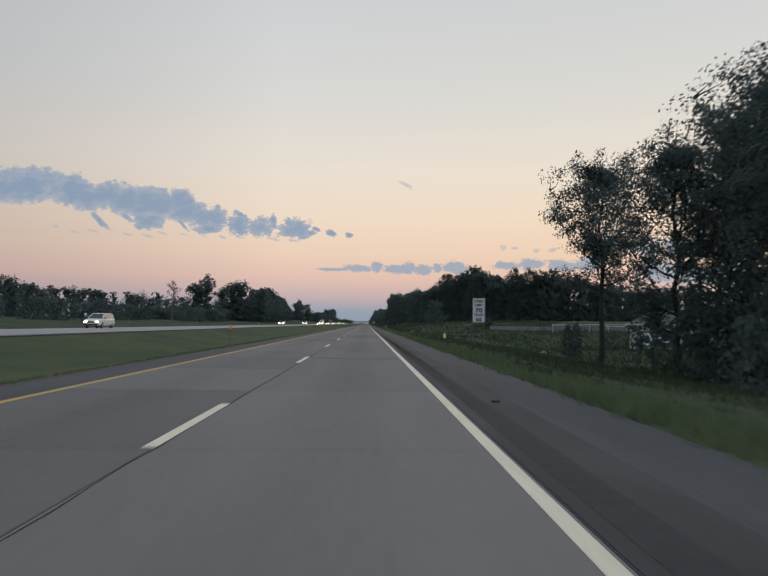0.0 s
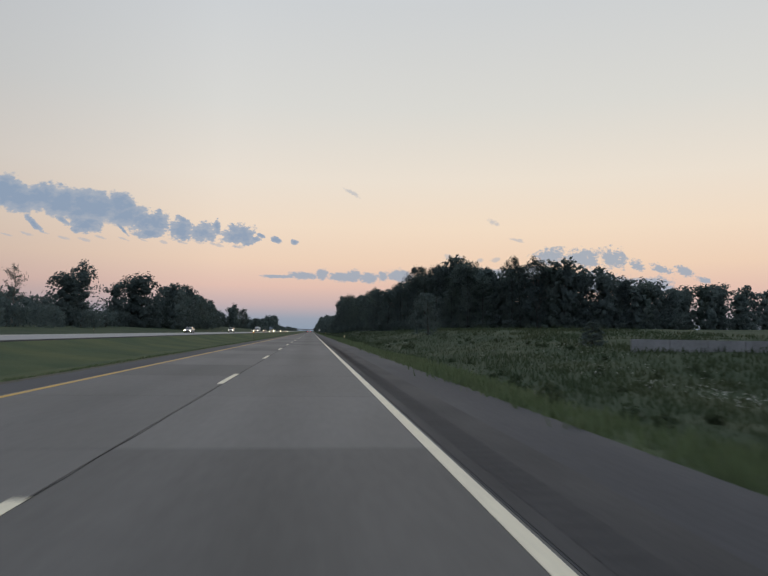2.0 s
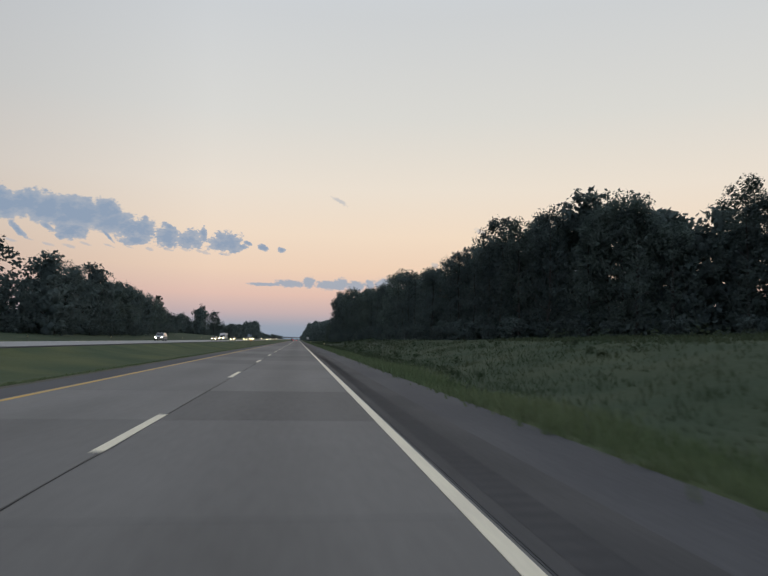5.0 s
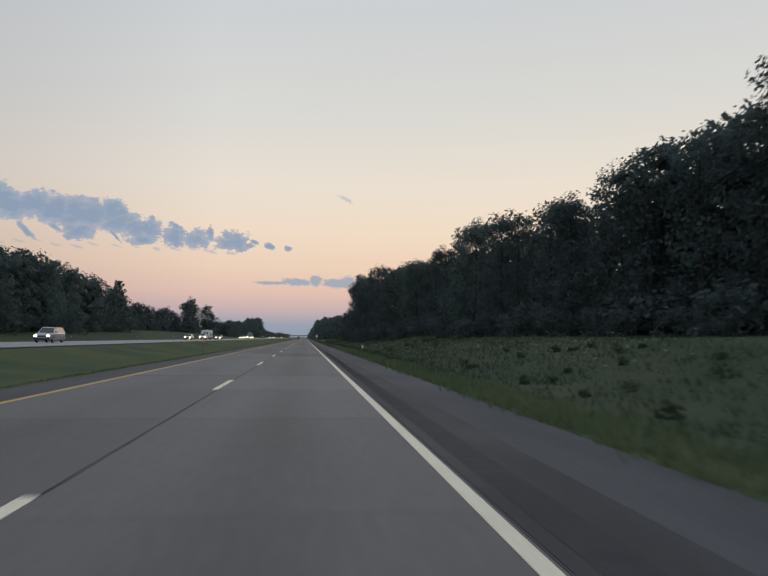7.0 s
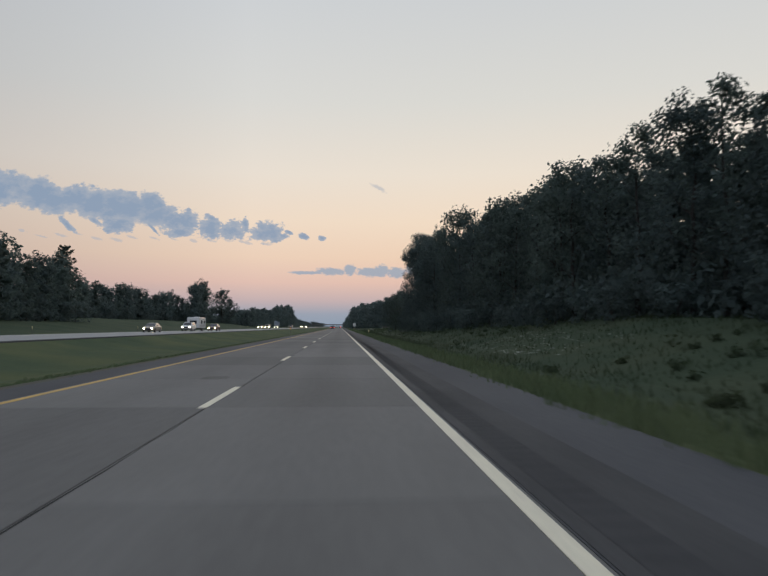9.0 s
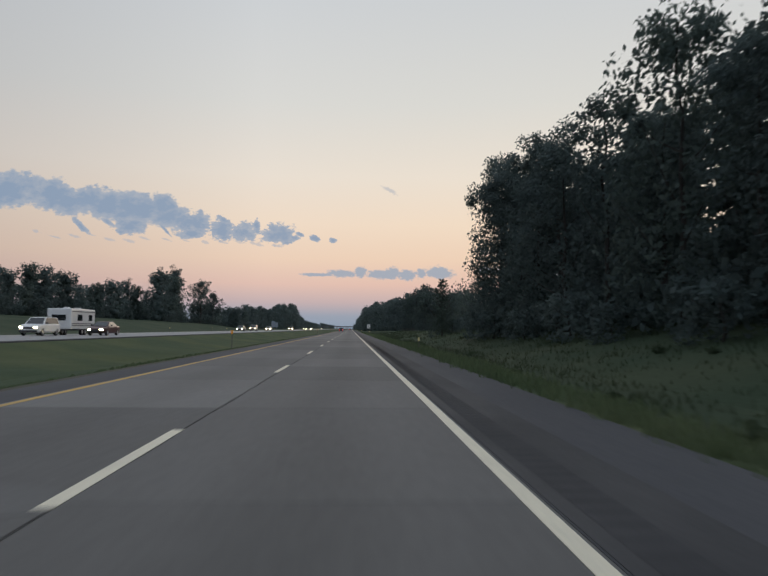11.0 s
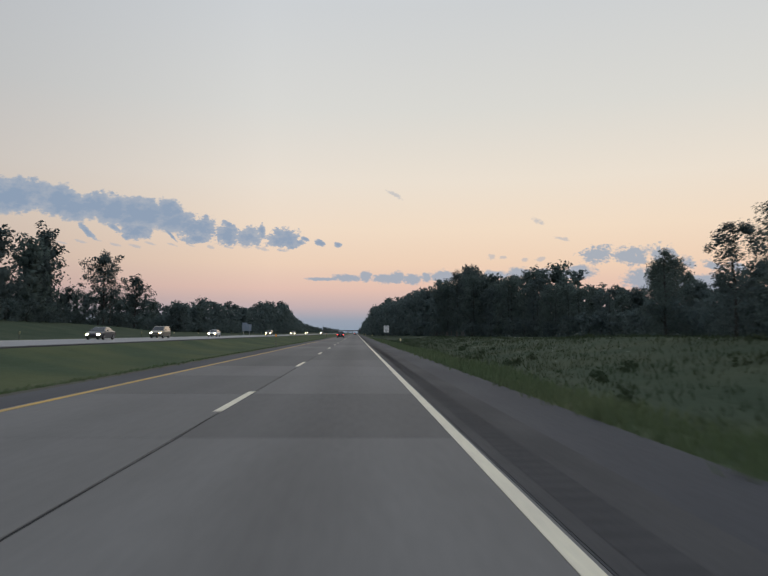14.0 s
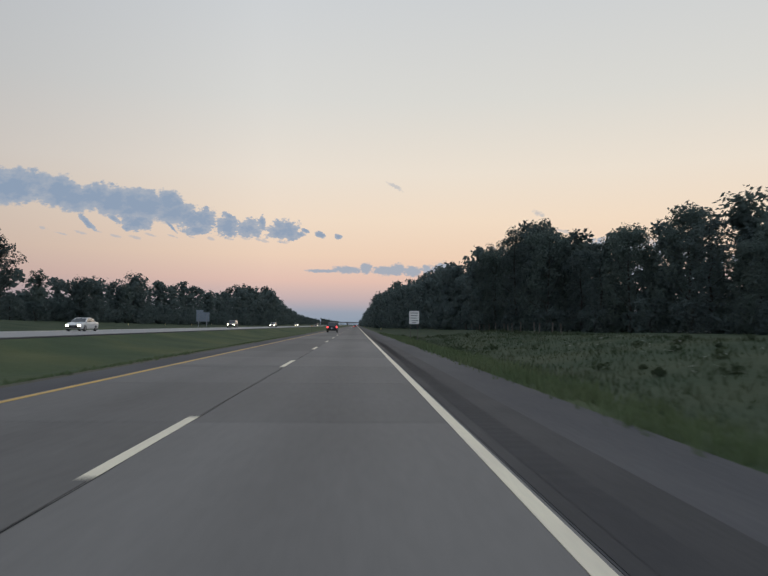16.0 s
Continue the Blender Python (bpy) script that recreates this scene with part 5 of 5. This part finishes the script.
    if roof:
        for s in (-1, 1):
            part("roof_rail", boxed(s * (wt - 0.1), s * (wt - 0.06), tr + 0.3, tf - 0.3, zr + 0.02, zr + 0.06, bevel=0.01), plastic, root)
    root.matrix_basis = pose(x, y, z, 0, 0, turn)
    return tagged(root, label, category, "freeway traffic")


def camper_trailer(x, y, z):
    root = new("camper_trailer")
    body = part("body", boxed(-1.22, 1.22, -3.3, 3.0, 0.62, 2.75, bevel=0.12), PAINTS["white"], root, "white ribbed camper body")
    for h in (0.95, 1.15, 2.4):
        part("stripe", boxed(-1.235, 1.235, -3.1, 2.8, h, h + 0.09), PAINTS["grey"], body)
    for s in (-1, 1):
        for a, b in ((-2.4, -1.5), (0.2, 1.4)):
            part("window", boxed(s * 1.21, s * 1.245, a, b, 1.5, 2.15, bevel=0.008), glass_dark, body)
    part("window", boxed(-0.7, 0.7, 2.98, 3.02, 1.5, 2.1, bevel=0.008), glass_dark, body)
    part("door", boxed(1.215, 1.25, -0.8, -0.1, 0.75, 2.45, bevel=0.008), trim_white, body)
    for a in (-1.6, 1.2):
        part("roof_vent", boxed(-0.25, 0.25, a - 0.25, a + 0.25, 2.752, 2.92, bevel=0.05), trim_white, root)
    part("drawbar", boxed(-0.08, 0.08, 3.0, 4.3, 0.5, 0.61, bevel=0.01), plastic, root)
    for s in (-1, 1):
        for ya in (-0.9, -0.1):
            bm = bmesh.new()
            bmesh.ops.create_cone(bm, cap_ends=True, segments=20, radius1=0.34, radius2=0.34, depth=0.22)
            w = part("wheel", bm, rubber, root)
            w.matrix_basis = pose(s * 1.02, ya, 0.34, 0, 90, 0)
            bm = bmesh.new()
            bmesh.ops.create_cone(bm, cap_ends=True, segments=14, radius1=0.2, radius2=0.18, depth=0.24)
            part("rim", bm, rim_mat, w)
    part("chassis", boxed(-0.6, 0.6, -3.2, 3.0, 0.48, 0.61), plastic, root)
    root.matrix_basis = pose(x, y, z, 0, 0, 180)
    return tagged(root, "white camper trailer with grey stripes on the oncoming road", "camper trailer", "freeway traffic")


OPP = 0.42
for kind, paint, y, x, label in (
        ("suv", "white", 79, -31.5, "white sport utility car with lit headlights"), ("sedan", "silver", 230, -29.2, "silver sedan with lit headlights"),
        ("suv", "silver", 314, -29.2, "silver sport utility car with lit headlights"), ("sedan", "tan", 406, -29.2, "tan sedan with lit headlights"),
        ("suv", "white", 432.6, -29.6, "white sport utility car towing a camper"), ("sedan", "maroon", 438.5, -25.8, "dark red sedan with lit headlights"),
        ("sedan", "grey", 545, -29.0, "grey sedan with lit headlights"), ("suv", "tan", 568, -29.0, "tan sport utility car with lit headlights"),
        ("sedan", "white", 607, -29.3, "white sedan with lit headlights"), ("suv", "grey", 692, -29.0, "dark grey sport utility car with lit headlights"),
        ("sedan", "silver", 741, -25.6, "silver sedan with lit headlights"), ("sedan", "white", 860, -29.0, "white sedan with lit headlights"),
        ("suv", "grey", 965, -25.6, "dark grey sport utility car with lit headlights")):
    vehicle(kind, PAINTS[paint], label, x, y, 180, z=OPP, roof=kind == "suv")
camper_trailer(-29.6, 439.6, OPP)
vehicle("suv", PAINTS["black"], "black sport utility car with lit red taillights", -4.1, 652, 0, False, True, roof=True)
vehicle("sedan", PAINTS["maroon"], "dark red sedan with lit taillights far ahead", -0.4, 950, 0, False, True)


# ---- small things on the road and the verge ----
def patch(name, x0, x1, y0, y1, z, mat, label, category, seed):
    """An uneven flat stain or repair, a few millimetres thick."""
    r = np.random.default_rng(seed)
    n = 22
    cx, cy = (x0 + x1) / 2, (y0 + y1) / 2
    ring = []
    for i in range(n):
        a = 2 * math.pi * i / n
        c, s = math.cos(a), math.sin(a)
        k = (abs(c) ** 5 + abs(s) ** 5) ** -0.2 * (1 + 0.06 * r.normal())
        ring.append((cx + c * k * (x1 - x0) / 2, cy + s * k * (y1 - y0) / 2))
    v = [(a, b, z) for a, b in ring] + [(a, b, z - 0.01) for a, b in ring]
    f = [tuple(range(n))] + [(i, i + n, (i + 1) % n + n, (i + 1) % n) for i in range(n)]
    return tagged(new(name, mesh_of(name, v, f, mat)), label, category, kind="structure")


for k, (x0, x1, y0, y1) in enumerate(((-3.9, -3.1, 522.4, 524.0), (-2.9, -2.0, 285.4, 286.1), (-3.6, -2.9, 318.0, 319.0))):
    patch("tar_stain", x0, x1, y0, y1, 0.003, tar, "dark tar stain on the concrete", "road stain", k)
rng = np.random.default_rng(19)
for k in range(8):
    y = NEAR0 + 6.1 * int(rng.integers(12, 108))
    lane = k % 2
    patch("joint_repair", (-2.17, -5.98)[lane], (1.25, -2.3)[lane], y - 0.35 * rng.random() - 0.2, y + 0.6 * rng.random() + 0.2, 0.003, repair, "darker repaired strip across a slab joint", "road repair", 40 + k)
flat("shoulder_mark", 3.8, 3.86, 426.2, 427.2, -0.006, white_paint, "short worn white paint mark on the shoulder", "road marking")
for k, (x, y) in enumerate(((2.72, 40.0), (2.98, 38.3), (2.8, 44.6))):
    patch("paint_scuff", x, x + 0.1, y, y + 0.8, -0.008, repair, "pale scuff on the dark shoulder asphalt", "road stain", 60 + k)


def debris(x, y):
    bm = bmesh.new()
    bmesh.ops.create_grid(bm, x_segments=6, y_segments=3, size=0.5)
    for q in bm.verts:
        q.co = Vector((q.co.x * 0.13, q.co.y * 0.1, 0.02 + 0.03 * noise.noise(q.co * 3 + Vector((x, 0, 0)))))
    ext = bmesh.ops.extrude_face_region(bm, geom=bm.faces[:])
    for q in ext["geom"]:
        if isinstance(q, bmesh.types.BMVert):
            q.co.z -= 0.025
    me = bpy.data.meshes.new("tyre_scrap")
    bm.to_mesh(me)
    bm.free()
    me.materials.append(rubber)
    ob = new("tyre_scrap", me)
    ob.location = (x, y, 0.0)
    return tagged(ob, "small black strip of torn tyre on the shoulder", "debris")


debris(2.3, 11.6)


def post_fence():
    root = new("post_fence")
    r = np.random.default_rng(77)
    for k in range(15):
        y = 606 + 4.6 * k + r.random() * 1.6
        x = 23.0 + 0.3 * r.normal()
        h, g = 1.15 + 0.35 * r.random(), ground_height(x, y)
        v, f = tube([Vector((x, y, g - 0.4)), Vector((x + 0.05 * r.normal(), y, g + h))], [0.08, 0.07], 7)
        mesh_part("post", mesh_of("post", v, f, dead_wood), root)
    return tagged(root, "row of weathered wooden fence posts before the woods", "fence")


post_fence()

# ---- far overpass ----
def overpass():
    root = new("overpass")
    y = 1580.0
    part("deck", boxed(-95, 60, y, y + 12, 4.7, 5.4), concrete_far, root)
    part("parapet", boxed(-95, 60, y - 0.3, y - 0.01, 4.9, 6.0), concrete_far, root)
    for x in (-38, -13.5, 6):
        part("pier", boxed(x - 0.6, x + 0.6, y + 4, y + 8, -0.5, 4.69), concrete_far, root)
    return tagged(root, "grey concrete overpass across the freeway, far ahead", "bridge")


overpass()

# ---- concrete slabs of the carriageway ----
SLAB = 6.1
slab_meshes = []
for w in (3.74, 3.81):
    bm = boxed(-w / 2, w / 2, 0.008, SLAB - 0.008, -0.16, 0.0, bevel=0.0)
    top = [e for e in bm.edges if all(q.co.z > -0.01 for q in e.verts)]
    bmesh.ops.bevel(bm, geom=top, offset=0.006, segments=1, affect="EDGES")
    me = bpy.data.meshes.new("slab")
    bm.to_mesh(me)
    bm.free()
    me.materials.append(concrete)
    slab_meshes.append(me)
for k in range(int((NEAR1 - NEAR0) / SLAB)):
    for me, x in zip(slab_meshes, (-0.345, -4.135)):
        s = new("slab", me)
        s.parent = road
        s.location = (x, NEAR0 + k * SLAB, 0)
last = NEAR0 + int((NEAR1 - NEAR0) / SLAB) * SLAB
for x0, x1 in ((-6.04, -2.24), (-2.215, 1.525)):
    part("paving", boxed(x0, x1, last, FAR1, -0.16, 0.0), concrete_far, road)
